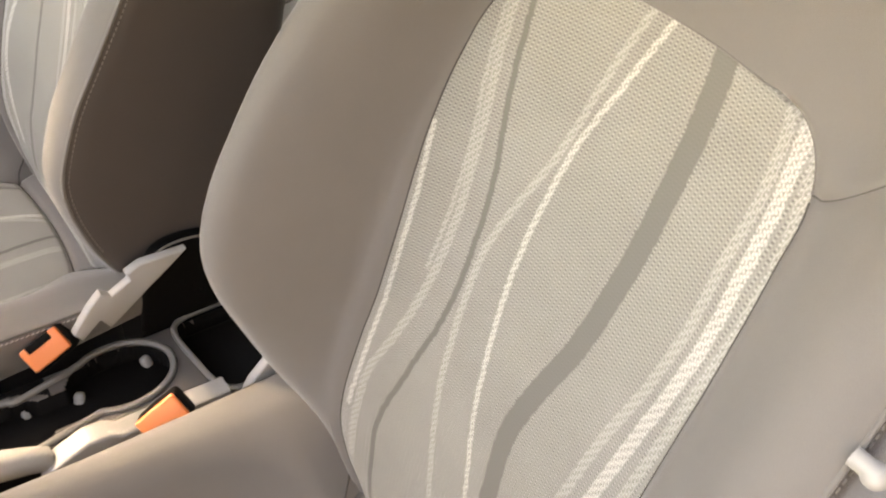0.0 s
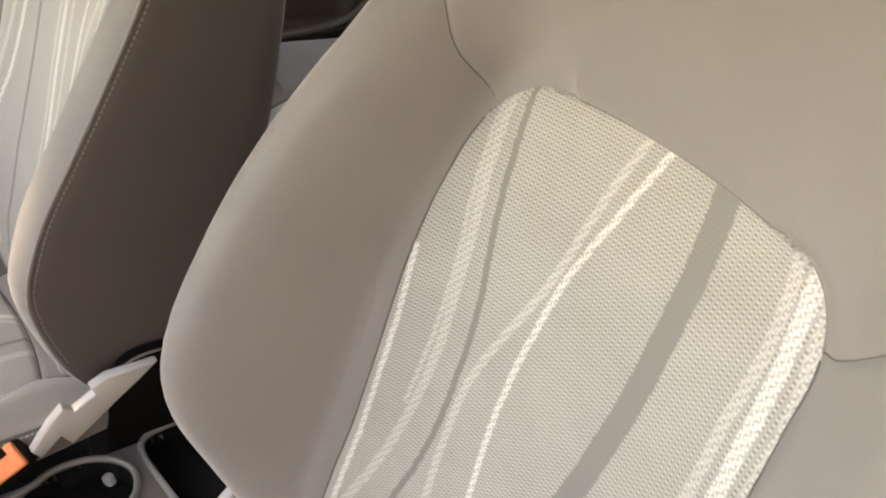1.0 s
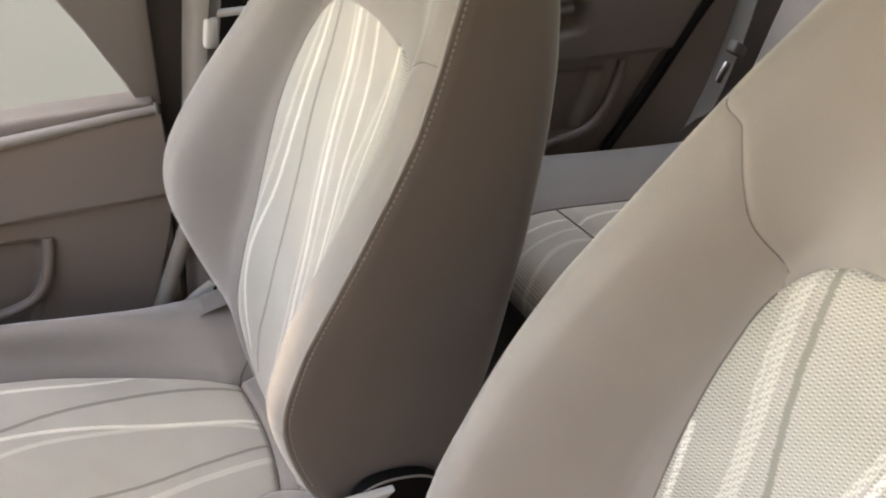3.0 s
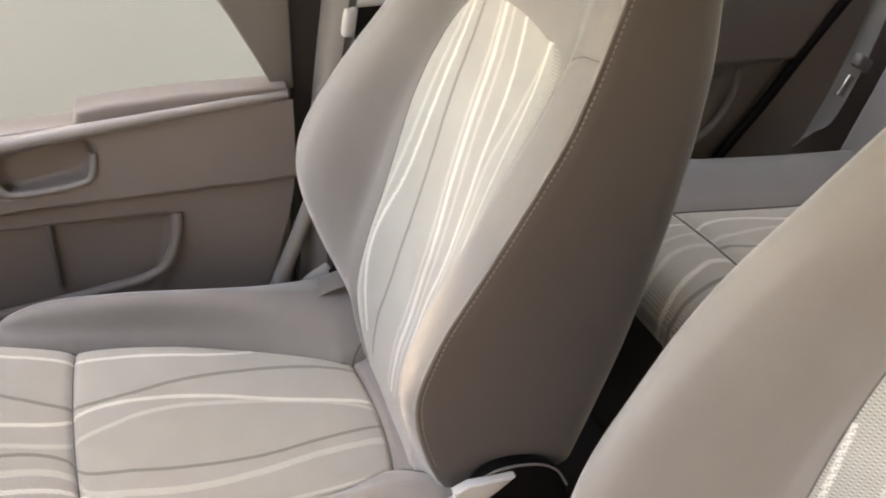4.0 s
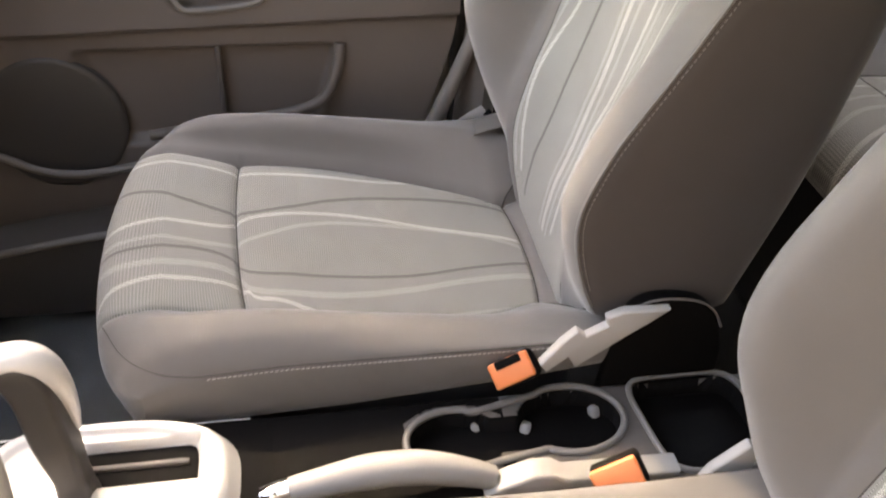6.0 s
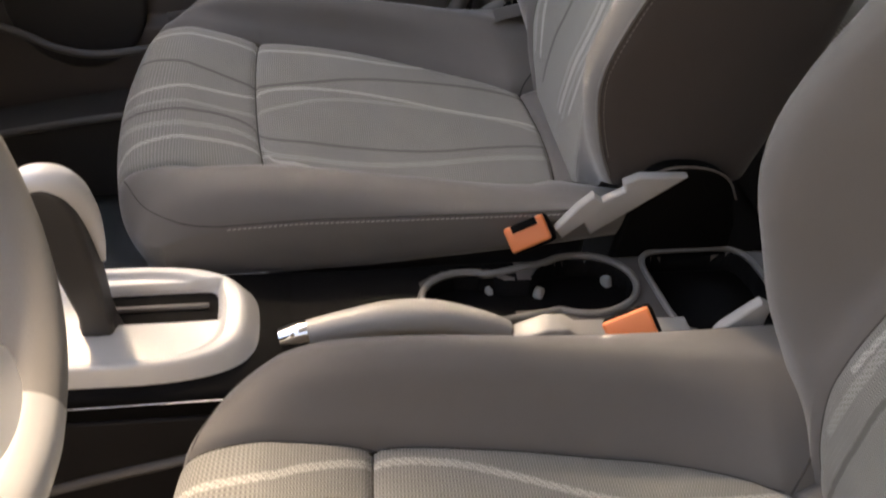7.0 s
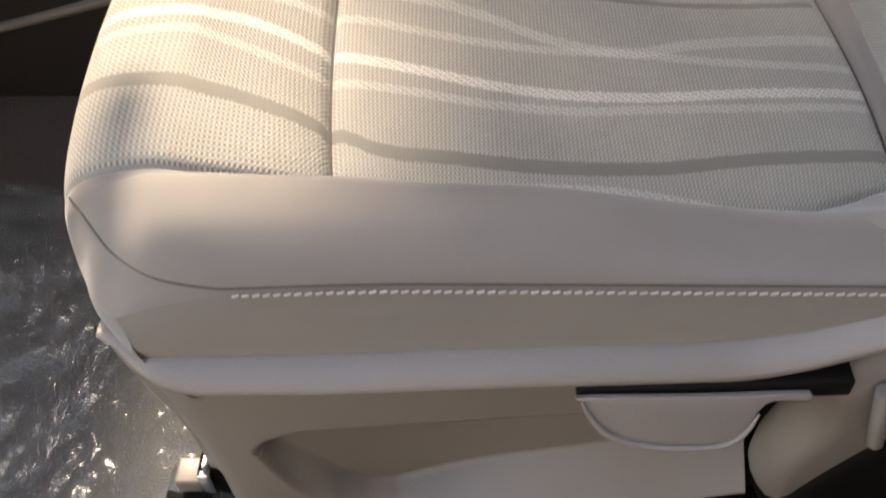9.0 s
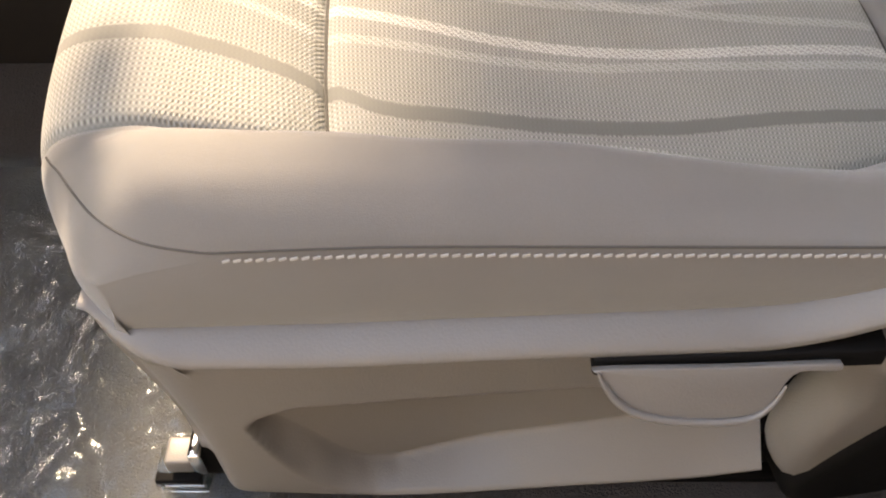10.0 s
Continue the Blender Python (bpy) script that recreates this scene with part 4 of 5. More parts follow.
# rear glass is out of view, added to hold back light
slab("rear_window", (0.008, 1.24, 0.40), (1.345, 0, 1.085), M_TINT, "lightly tinted rear window, unseen, its tint added to dim the cabin", "window", turn=(0, -20, 0))
slab("quarter_window", (1.05, 0.006, 0.42), (0.86, -0.70, 1.055), M_TINT, "lightly tinted rear side window behind the driver, unseen and added to dim the cabin", "window", turn=(-12, 0, 0))
slab("scuttle", (0.08, 1.4, 0.85), (-1.15, 0, 0.40), M_DARK, "dark front bulkhead trim", "panel")
for y in (-0.60, 0.60):
    tube("roof_rail", [(-1.25, y * 1.12, 0.86), (-0.95, y * 1.06, 1.06), (-0.6, y, 1.21), (0.2, y, 1.25), (0.9, y, 1.22)], 0.035, M_LINER, flat=0.8)
for ob in [o for o in bpy.data.objects if o.name.startswith("roof_rail")]:
    tagged(ob, "pale pillar and roof side rail trim", "roof rail", kind="structure")


# pillar and rear door are out of view, added to block rear-left light
slab("pillar_driver", (0.16, 0.06, 1.24), (0.27, -0.745, 0.62), M_DOOR, "grey plastic pillar trim behind the driver's door opening", "pillar", bevel=0.02)
slab("side_panel", (1.0, 0.05, 0.86), (0.86, -0.75, 0.43), M_DOOR, "grey plastic inside of the closed rear door behind the driver", "panel", bevel=0.02)


def passenger_b_pillar():
    tagged(tube("pillar", [(-0.06, 0.735, 0.05), (-0.055, 0.74, 0.35), (-0.03, 0.73, 0.65), (0.0, 0.68, 0.95), (0.02, 0.60, 1.25)], [0.09, 0.06, 0.05, 0.05, 0.05], M_PILLAR, flat=0.5, side=(1, 0, 0)),
           "grey plastic pillar trim between the doors", "pillar", kind="structure")


passenger_b_pillar()
slab("pillar_outer", (0.20, 0.05, 1.2), (0.01, 0.80, 0.60), M_DARK, "dark body pillar between the doors", "pillar", bevel=0.01)

# ---------------------------------------------------------------- passenger door
door = thing("passenger_door", "closed grey plastic passenger door with a pull recess", "car door")
DY = 0.74


def door_panel():
    """The door's inner face: y bulges along its height; the pull recess and the map pocket are pressed in."""
    xs, zs = np.linspace(-1.10, -0.092, 150), np.linspace(0.10, 0.60, 110)
    rows = []
    for z in zs:
        row = []
        for x in xs:
            edge = 0.480 + 0.025 * (x + 0.6)
            y = DY + 0.0 - 0.02 * step(edge - 0.004, edge + 0.004, z)
            # map pocket
            inx = step(-0.70, -0.68, x) * (1 - step(-0.300, -0.285, x + 0.25 * max(0, 0.40 - z)))
            inz = step(0.275, 0.29, z) * (1 - step(0.440, 0.446, z))
            y += 0.022 * inx * inz
            # pull recess
            rx, rz = (x + 0.462) / 0.070, (z - 0.547 - 0.14 * (x + 0.46)) / 0.030
            y += 0.035 * (1 - step(0.85, 1.08, (rx ** 4 + rz ** 4) ** 0.25))
            row.append((x - 0.055 * (1 - step(0.24, 0.50, z)) * step(-0.40, -0.092, x), y, z + 0.06 * step(0.50, 0.60, z) * (x + 0.6) * 1.0))
        rows.append(row)
    return sheet("inner_panel", np.array(rows), M_DOOR, door, flip=True)


door_inner = door_panel()
tube("armrest", [(-1.05, 0.728, 0.531), (-0.75, 0.718, 0.567), (-0.55, 0.711, 0.593), (-0.35, 0.710, 0.617), (-0.20, 0.716, 0.631), (-0.10, 0.722, 0.638)], [0.030, 0.023, 0.0165, 0.0115, 0.0085, 0.0065], M_PLASTIC, door, label="smooth grey armrest ridge", sides=16)
prism("window_ledge", [(-1.10, 0.562), (-0.412, 0.616), (-0.406, 0.636), (-0.36, 0.642), (-0.25, 0.648), (-0.10, 0.650), (-0.094, 0.60)], 0.06, M_DOOR, door, pose(0, 0.725, 0), bevel=0.008, label="grey plastic ledge below the window")
under(tube("pull_rim", [(-0.535, 0.722, 0.548), (-0.523, 0.718, 0.524), (-0.50, 0.717, 0.516), (-0.42, 0.717, 0.524), (-0.398, 0.718, 0.535), (-0.39, 0.721, 0.57)], 0.006, M_PLASTIC, door, sides=8, n=40), door_inner)
under(tube("pocket_rim", [(-0.283, 0.738, 0.448), (-0.288, 0.732, 0.41), (-0.305, 0.730, 0.365), (-0.34, 0.728, 0.34), (-0.42, 0.728, 0.325), (-0.60, 0.728, 0.30)], 0.009, M_DOOR, door, sides=10, n=40), door_inner)
under(block("pocket_divider", (0.008, 0.02, 0.12), (-0.477, 0.752, 0.39), M_PILLAR, door, bevel=0.002), door_inner)
under(tube("lower_pocket_rim", [(-1.05, 0.70, 0.33), (-0.86, 0.70, 0.30), (-0.78, 0.70, 0.262), (-0.72, 0.70, 0.25), (-0.64, 0.70, 0.258), (-0.45, 0.715, 0.285)], 0.007, M_PLASTIC, door, sides=10, n=40), door_inner)
ring = [(-0.745 + 0.112 * math.cos(a), 0.322 + 0.118 * math.sin(a)) for a in np.linspace(0, 2 * math.pi, 40, endpoint=False)]
prism("speaker_cover", ring, 0.02, M_TRIM, door, pose(0, 0.7345, 0), bevel=0.012)
block("lock_recess", (0.030, 0.006, 0.009), (-0.670, 0.7035, 0.599), M_BLACK, door, turn=(0, -8, 0), bevel=0.002)
block("lock_button", (0.006, 0.008, 0.009), (-0.656, 0.7015, 0.601), M_PALE, door, turn=(0, -8, 0), bevel=0.002)
frame_line = [(-0.13, 0.66, 1.10), (-0.25, 0.62, 1.18), (-0.6, 0.62, 1.16), (-1.1, 0.70, 0.85)]
tube("window_frame", frame_line, 0.022, M_PILLAR, door, sides=12, n=50, flat=1.4)
prism("window_corner", [(-0.086, 0.636), (-0.1185, 0.642), (-0.134, 0.675), (-0.1486, 0.703), (-0.176, 0.755), (-0.215, 0.82), (-0.27, 0.90), (-0.35, 0.99), (-0.45, 1.07), (-0.45, 1.12), (-0.086, 1.12)], 0.014, M_PILLAR, door, pose(0, 0.748, 0), bevel=0.003, label="dark grey corner panel of the window frame")
glass = block("window_pane", (1.0, 0.004, 0.62), (-0.60, 0.765, 0.88), M_GLASS, door, turn=(14, 0, 0), bevel=0.0)
glass.visible_shadow = False
prism("outer_skin", [(-1.12, 0.0), (-1.12, 0.46), (-0.09, 0.54), (-0.09, 0.0)], 0.05, M_BODY, door, pose(0, 0.80, 0), bevel=0.01)

mirror = thing("door_mirror", "grey rounded door mirror outside the window", "mirror")
bm = bmesh.new()
box(bm, (0.27, 0.10, 0.175), (-0.690, 0.87, 0.528), (0, -3, 0), 0.045, 6)
part("housing", bm, M_PILLAR, mirror)

# ---------------------------------------------------------------- centre console
console = thing("centre_console", "dark plastic centre console with cup holders and storage bin", "console")
DECK = 0.298


def console_deck():
    """The console's top between the seats: two joined cup wells and a bin are sunk into it."""
    rows = []
    for x in np.linspace(-0.405, 0.24, 200):
        row = []
        for y in np.linspace(-0.09, 0.100, 84):
            d1, d2 = math.hypot((x + 0.207) / 0.054, (y - 0.027) / 0.041), math.hypot((x + 0.075) / 0.059, (y - 0.042) / 0.046)
            slot = max(abs(x + 0.14) / 0.05, abs(y - 0.030) / 0.024)
            hole = min(d1, d2, slot)
            bx, by = (x - 0.076 + 0.10 * (y - 0.02)) / 0.066, (y - 0.022) / 0.068
            rear = (abs(bx) ** 5 + abs(by) ** 5) ** 0.2
            well = 0.075 * (1 - step(0.94, 1.0, hole)) + 0.055 * (1 - step(0.95, 1.0, rear))
            inner = math.hypot((x - 0.074) / 0.050, (y - 0.018) / 0.050)
            well += 0.04 * (1 - step(0.92, 1.0, inner)) * (1 if rear < 0.95 else 0)
            edge = 0.016 * step(0.080, 0.094, abs(y - 0.004))
            row.append((x, y, DECK - well - edge))
        rows.append(row)
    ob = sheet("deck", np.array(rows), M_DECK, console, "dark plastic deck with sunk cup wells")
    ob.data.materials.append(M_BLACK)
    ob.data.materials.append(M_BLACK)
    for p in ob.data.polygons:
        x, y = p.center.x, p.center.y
        # faces sunk in the wells turn black: their shade is put into colour
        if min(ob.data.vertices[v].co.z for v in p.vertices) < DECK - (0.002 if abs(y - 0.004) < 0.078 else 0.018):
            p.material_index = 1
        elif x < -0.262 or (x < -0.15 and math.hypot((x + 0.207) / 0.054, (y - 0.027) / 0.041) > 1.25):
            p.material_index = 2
    return ob


deck = console_deck()
prism("body", [(-0.80, 0.02), (-0.80, 0.285), (-0.66, 0.303), (-0.41, 0.299), (-0.398, 0.296), (-0.394, 0.275), (0.24, 0.270), (0.26, 0.02)], 0.182, M_BLACK, console, pose(0, -0.091, 0), bevel=0.010)


def ring_at(cx, cy, rx, ry, z, a0=0.0, a1=360.0, n=24, power=2.0):
    out = []
    for a in np.radians(np.linspace(a0, a1, n)):
        c, s = math.cos(a), math.sin(a)
        out.append((cx + rx * math.copysign(abs(c) ** (2 / power), c), cy + ry * math.copysign(abs(s) ** (2 / power), s), z))
    return out


cup_line = ring_at(-0.075, 0.042, 0.062, 0.049, DECK + 0.001, -125, 128, 20) + ring_at(-0.207, 0.027, 0.056, 0.043, DECK + 0.001, 62, 298, 18)
cup_line.append(cup_line[0])
under(tube("cup_rim", cup_line, 0.0042, M_RIM, console, sides=8, n=140, label="grey satin rim of the cup holders"), deck)
bin_rim = tube("bin_rim", [(p[0] - 0.10 * (p[1] - 0.02), p[1], p[2]) for p in ring_at(0.076, 0.022, 0.069, 0.071, DECK + 0.001, 0, 360, 40, 5.0)], 0.0038, M_RIM, console, sides=8, n=120)
under(tube("bin_ring", ring_at(0.074, 0.018, 0.051, 0.051, DECK - 0.050, 0, 360, 32), 0.004, M_TRIM, console, sides=8, n=64), deck)
under(bin_rim, deck)
for x, y, rz in ((-0.177, 0.062, 20), (-0.123, 0.052, -30), (-0.035, 0.066, 25)):
    under(block("cup_finger", (0.012, 0.012, 0.030), (x, y, DECK - 0.030), M_PALE, console, turn=(-22, 0, rz), bevel=0.004, label="pale rubber cup gripper"), deck)
prism("console_lip", [(-0.195, 0.296), (-0.165, 0.312), (-0.140, 0.322), (-0.118, 0.320), (-0.105, 0.310), (0.02, 0.306), (0.02, 0.296)], 0.028, M_PALE, console, pose(0, -0.052, 0), bevel=0.004, label="pale grey handbrake surround")
prism("side_cover", [(-0.80, 0.02), (-0.80, 0.262), (-0.66, 0.276), (0.20, 0.262), (0.22, 0.02)], 0.006, M_DARK, console, pose(0, -0.096, 0), bevel=0.002, label="dark brown plastic side cover")
tube("side_trim", [(-0.80, -0.096, 0.140), (-0.70, -0.097, 0.166), (-0.55, -0.098, 0.206), (-0.42, -0.098, 0.226), (0.1, -0.098, 0.233)], 0.006, M_PLASTIC, console, sides=8)
tube("side_trim", [(-0.80, 0.090, 0.150), (-0.70, 0.091, 0.175), (-0.55, 0.092, 0.215), (-0.42, 0.092, 0.235), (0.1, 0.092, 0.24)], 0.006, M_PLASTIC, console, sides=8)


def shift_bezel():
    rows = []
    for x in np.linspace(-0.70, -0.430, 136):
        row = []
        for y in np.linspace(-0.092, 0.092, 93):
            u = (x + 0.60) / 0.160 if x > -0.60 else (x + 0.60) / 0.10
            v = y / (0.086 if y > 0 else 0.073)
            d = (abs(u) ** 3.2 + abs(v) ** 3.2) ** (1 / 3.2)
            z = 0.322 - 0.028 * step(0.90, 1.06, d)
            z -= 0.006 * (1 - step(0.76, 0.83, d))
            s = max(abs(x + 0.538) / 0.062, abs(y - 0.027) / 0.029)
            z -= 0.016 * (1 - step(0.88, 1.02, s))
            row.append((x, y, z))
        rows.append(row)
    return sheet("bezel", np.array(rows), M_SILVER, console, "bright satin silver shifter bezel")


bezel = shift_bezel()
under(block("gate_slot", (0.117, 0.052, 0.006), (-0.538, 0.027, 0.3015), M_BLACK, console, bevel=0.002), bezel)
under(block("gate_strip", (0.100, 0.006, 0.006), (-0.540, 0.029, 0.3065), M_PLASTIC, console, bevel=0.002), bezel)

shifter = thing("gear_lever", "dark automatic gear lever with a bright silver knob cap", "gear lever")
GRIP = [(-0.6310, 0.4900), (-0.6265, 0.470), (-0.6215, 0.4484), (-0.6200, 0.420), (-0.6185, 0.3941), (-0.6141, 0.3648), (-0.6100, 0.340), (-0.6090, 0.305), (-0.5815, 0.305), (-0.5810, 0.340), (-0.5810, 0.382), (-0.5825, 0.4152), (-0.5850, 0.449), (-0.5880, 0.470), (-0.5960, 0.488), (-0.6100, 0.498)]
prism("grip", rounded(GRIP, 90), 0.036, M_TRIM, shifter, pose(0, -0.017, 0), bevel=0.011, label="dark grey moulded grip", segments=5)
tube("shaft_collar", [(-0.5955, 0.002, 0.300), (-0.5955, 0.002, 0.312), (-0.5955, 0.002, 0.326)], [0.022, 0.021, 0.0155], M_TRIM, shifter, sides=20, n=10, side=(1, 0, 0))
tube("knob_cap", [(-0.638, -0.003, 0.483), (-0.626, -0.002, 0.4935), (-0.611, 0.0, 0.4955), (-0.598, 0.003, 0.4880), (-0.5895, 0.0070, 0.470), (-0.5830, 0.0105, 0.446), (-0.5800, 0.011, 0.420), (-0.5795, 0.011, 0.392)], [0.010, 0.0150, 0.0165, 0.0160, 0.0125, 0.0090, 0.0062, 0.0025],
     M_SILVER, shifter, sides=24, n=60, label="bright silver cap running down the rear of the knob", side=(0, 1, 0))

handbrake = thing("handbrake", "pale grey handbrake lever with a chrome button", "handbrake")
tube("grip", [(-0.388, -0.036, 0.322), (-0.36, -0.034, 0.327), (-0.31, -0.031, 0.333), (-0.26, -0.030, 0.331), (-0.21, -0.030, 0.316), (-0.18, -0.030, 0.302)], [0.0135, 0.0155, 0.018, 0.018, 0.016, 0.013], M_PALE, handbrake, sides=18)
tube("button", [(-0.414, -0.0375, 0.318), (-0.402, -0.037, 0.321), (-0.386, -0.036, 0.324)], [0.0115, 0.0135, 0.0135], M_CHROME, handbrake, sides=16, n=8, label="chrome release button")


def belt_buckle(at, sleeve, y, slot=True):
    """A seat belt buckle: black case, orange button with its slot, and the pale stalk sleeve."""
    b = thing("belt_buckle", "seat belt buckle with an orange button on a pale sleeve", "belt buckle", group="belt buckles")
    m = pose(*at, -42, -27, 0)
    block("case", (0.052, 0.030, 0.034), (0.002, 0.016, -0.002), M_BLACK, b, bevel=0.005).matrix_basis = m
    block("button", (0.048, 0.010, 0.030), (0, -0.003, 0), M_ORANGE, b, bevel=0.003, label="orange plastic button").matrix_basis = m
    if slot:
        block("slot", (0.030, 0.006, 0.009), (0.0, -0.0065, 0.0105), M_BLACK, b, bevel=0.001).matrix_basis = m
    prism("sleeve", sleeve, 0.013, M_SLEEVE, b, pose(0, y, 0), bevel=0.003, label="pale grey plastic stalk sleeve")
    return b


belt_buckle((-0.137, 0.082, 0.343), [(-0.106, 0.349), (-0.084, 0.380), (-0.068, 0.396), (-0.057, 0.387), (-0.034, 0.400), (-0.037, 0.411), (-0.019, 0.419), (0.036, 0.417), (0.014, 0.399), (-0.011, 0.381), (-0.043, 0.356), (-0.064, 0.340), (-0.074, 0.357), (-0.097, 0.336)], 0.078)
belt_buckle((-0.071, -0.088, 0.357), [(0.016, 0.316), (0.030, 0.346), (0.056, 0.372), (0.064, 0.379), (0.076, 0.372), (0.074, 0.338), (0.066, 0.301), (0.04, 0.295)], -0.086, slot=False)

# ---------------------------------------------------------------- steering wheel
wheel = thing("steering_wheel", "grey steering wheel with pale satin spokes", "steering wheel", pose(-0.607, -0.355, 0.728, 0, 65, 0))
tube("rim", ring_at(0, 0, 0.172, 0.172, 0, 0, 360, 48), 0.0195, M_LEATHER, wheel, sides=18, n=120, label="grey leather rim", caps=False)
# the step is the rim's crease; the silver puts sunlight into the colour
tube("rim_trim", [(0.172 * math.cos(radians(a)), 0.172 * math.sin(radians(a)), 0.0) for a in range(-82, 9, 6)], [0.0204] * 15 + [0.0198], M_SILVER, wheel, sides=18, n=60, label="rim piece beyond the crease, sunlit brightness put into its colour")
for a in (0, 90, 180, 270):
    c, s = math.cos(radians(a)), math.sin(radians(a))
    wide = 2.0 if a == 0 else 1.0
    tube("spoke", [(0.05 * c, 0.05 * s, -0.03), (0.11 * c, 0.11 * s, -0.014), (0.166 * c, 0.166 * s, 0.004)], [0.030 * wide, 0.028 * wide, 0.026 * wide], M_SILVER, wheel, sides=20, flat=0.4 / wide, label="pale satin spoke")
bm = bmesh.new()
bmesh.ops.create_uvsphere(bm, u_segments=40, v_segments=20, radius=1.0, matrix=pose(0, 0, -0.02) @ Matrix.Diagonal((0.112, 0.125, 0.05, 1)))
part("hub", bm, M_LEATHER, wheel)
tube("column", [(0, 0, -0.05), (0, 0, -0.20), (0, 0, -0.42)], 0.045, M_DARK, wheel, sides=20, side=(1, 0, 0))

# dashboard, unseen but for its shade
dash = thing("dashboard", "dark grey plastic dashboard", "dashboard")
prism("dash_body", [(-1.12, 0.55), (-1.12, 0.79), (-1.0, 0.81), (-0.84, 0.76), (-0.82, 0.66), (-0.88, 0.48), (-1.0, 0.42)], 1.40, M_DARK, dash, pose(0, -0.70, 0), bevel=0.02)
prism("centre_stack", [(-1.0, 0.20), (-1.0, 0.60), (-0.90, 0.60), (-0.80, 0.29), (-0.80, 0.20)], 0.22, M_DARK, dash, pose(0, -0.11, 0), bevel=0.015)

# ---------------------------------------------------------------- rear bench
bench = thing("rear_bench", "grey cloth rear bench with ribbed striped panels", "rear bench")
M_BENCH = striped_cloth("bench_cloth", INSERT, [
    ("white", 0.010, [(0.30, -0.055), (0.347, -0.030), (0.393, -0.008), (0.436, 0.004), (0.464, -0.010)]),
    ("dark", 0.008, [(0.30, -0.07), (0.376, -0.047), (0.427, -0.038), (0.464, -0.045)]),
    ("pale", 0.010, [(0.30, 0.0), (0.353, 0.027), (0.41, 0.050), (0.464, 0.041)]),
    ("pale", 0.006, [(0.30, 0.06), (0.405, 0.082), (0.464, 0.084)]),
    ("white", 0.005, [(0.30, 0.10), (0.43, 0.117), (0.464, 0.113)]),
    ("white", 0.007, [(0.466, 0.100), (0.525, 0.121), (0.573, 0.122), (0.629, 0.113), (0.9, 0.09)]),
    ("pale", 0.008, [(0.466, 0.060), (0.513, 0.071), (0.582, 0.085), (0.9, 0.05)]),
    ("dark", 0.008, [(0.466, 0.040), (0.518, 0.031), (0.62, 0.02), (0.9, 0.0)]),
    ("white", 0.008, [(0.466, -0.02), (0.56, -0.05), (0.70, -0.06), (0.9, -0.03)])], 0.25, 1.0)
BENCH_LINE = [(0.37, 0.375), (0.345, 0.385), (0.330, 0.408), (0.334, 0.440), (0.36, 0.470), (0.41, 0.486), (0.47, 0.488), (0.60, 0.478), (0.75, 0.468), (0.92, 0.462)]
bench_line = curve_through(BENCH_LINE, 90)
bench_y = sorted(set(np.round(np.concatenate([np.linspace(-0.66, -0.48, 16), np.linspace(-0.48, -0.15, 26), np.linspace(-0.15, 0.15, 20), np.linspace(0.15, 0.48, 26), np.linspace(0.48, 0.66, 16)]), 4)))


def bench_point(x, z, y):
    side = step(0.47, 0.58, abs(y))
    drop = 0.06 * step(0.60, 0.67, abs(y))
    g = sum(0.007 * math.exp(-((abs(y) - v) / 0.007) ** 2) for v in (0.15, 0.48)) + 0.007 * math.exp(-((x - 0.465) / 0.007) ** 2) * (1 if 0.15 < abs(y) < 0.48 and z > 0.44 else 0)
    up = 0.03 * side + 0.008 * math.sin(max(0.0, min(1.0, (abs(y) - 0.15) / 0.33)) * math.pi)
    return x + 0.05 * side * (1 if x < 0.40 else 0), y, z + (up if z > 0.40 else up * max(0, (z - 0.24) / 0.16)) - g - drop


grid = np.array([[bench_point(x, z, y) for y in bench_y] for x, z in bench_line])
buv = np.stack([np.abs(grid[..., 1]) - 0.315, grid[..., 0]], -1)
cuts = [0] + [bench_y.index(v) for v in (-0.48, -0.15, 0.15, 0.48)] + [len(bench_y) - 1]
for n, (a, b) in enumerate(zip(cuts, cuts[1:])):
    sheet("seat_panel" if n in (1, 3) else "seat_bolster", grid[:, a : b + 1], M_BENCH if n in (1, 3) else M_CLOTH, bench, uv=buv[:, a : b + 1])
for c in cuts[1:-1]:
    tube("seam", grid[8::4, c] + np.array((0, 0, 0.001)), 0.0018, M_SEAM_SHADOW, bench, sides=6, n=60)
r_nose = int(np.argmin(bench_line[:, 0]))
r_fold = int(np.argmin(np.abs(bench_line[r_nose:, 0] - 0.465))) + r_nose
for a, b in (cuts[1:3], cuts[3:5]):
    tube("seam", grid[r_fold, a : b + 1] + np.array((0, 0, 0.001)), 0.0018, M_SEAM_SHADOW, bench, sides=6, n=50)
prism("bench_base", [(0.42, 0.02), (0.38, 0.38), (0.95, 0.42), (0.95, 0.02)], 1.28, M_CARPET, bench, pose(0, -0.64, 0), bevel=0.02)
prism("bench_back", [(0.86, 0.44), (0.90, 0.47), (1.04, 0.92), (1.08, 0.95), (1.16, 0.93), (1.02, 0.44)], 1.26, M_CLOTH, bench, pose(0, -0.63, 0), bevel=0.03)

# ---------------------------------------------------------------- rear door on the passenger's side and the pillar behind it
rear_door = thing("rear_door", "closed dark grey plastic rear door with a pocket", "car door")


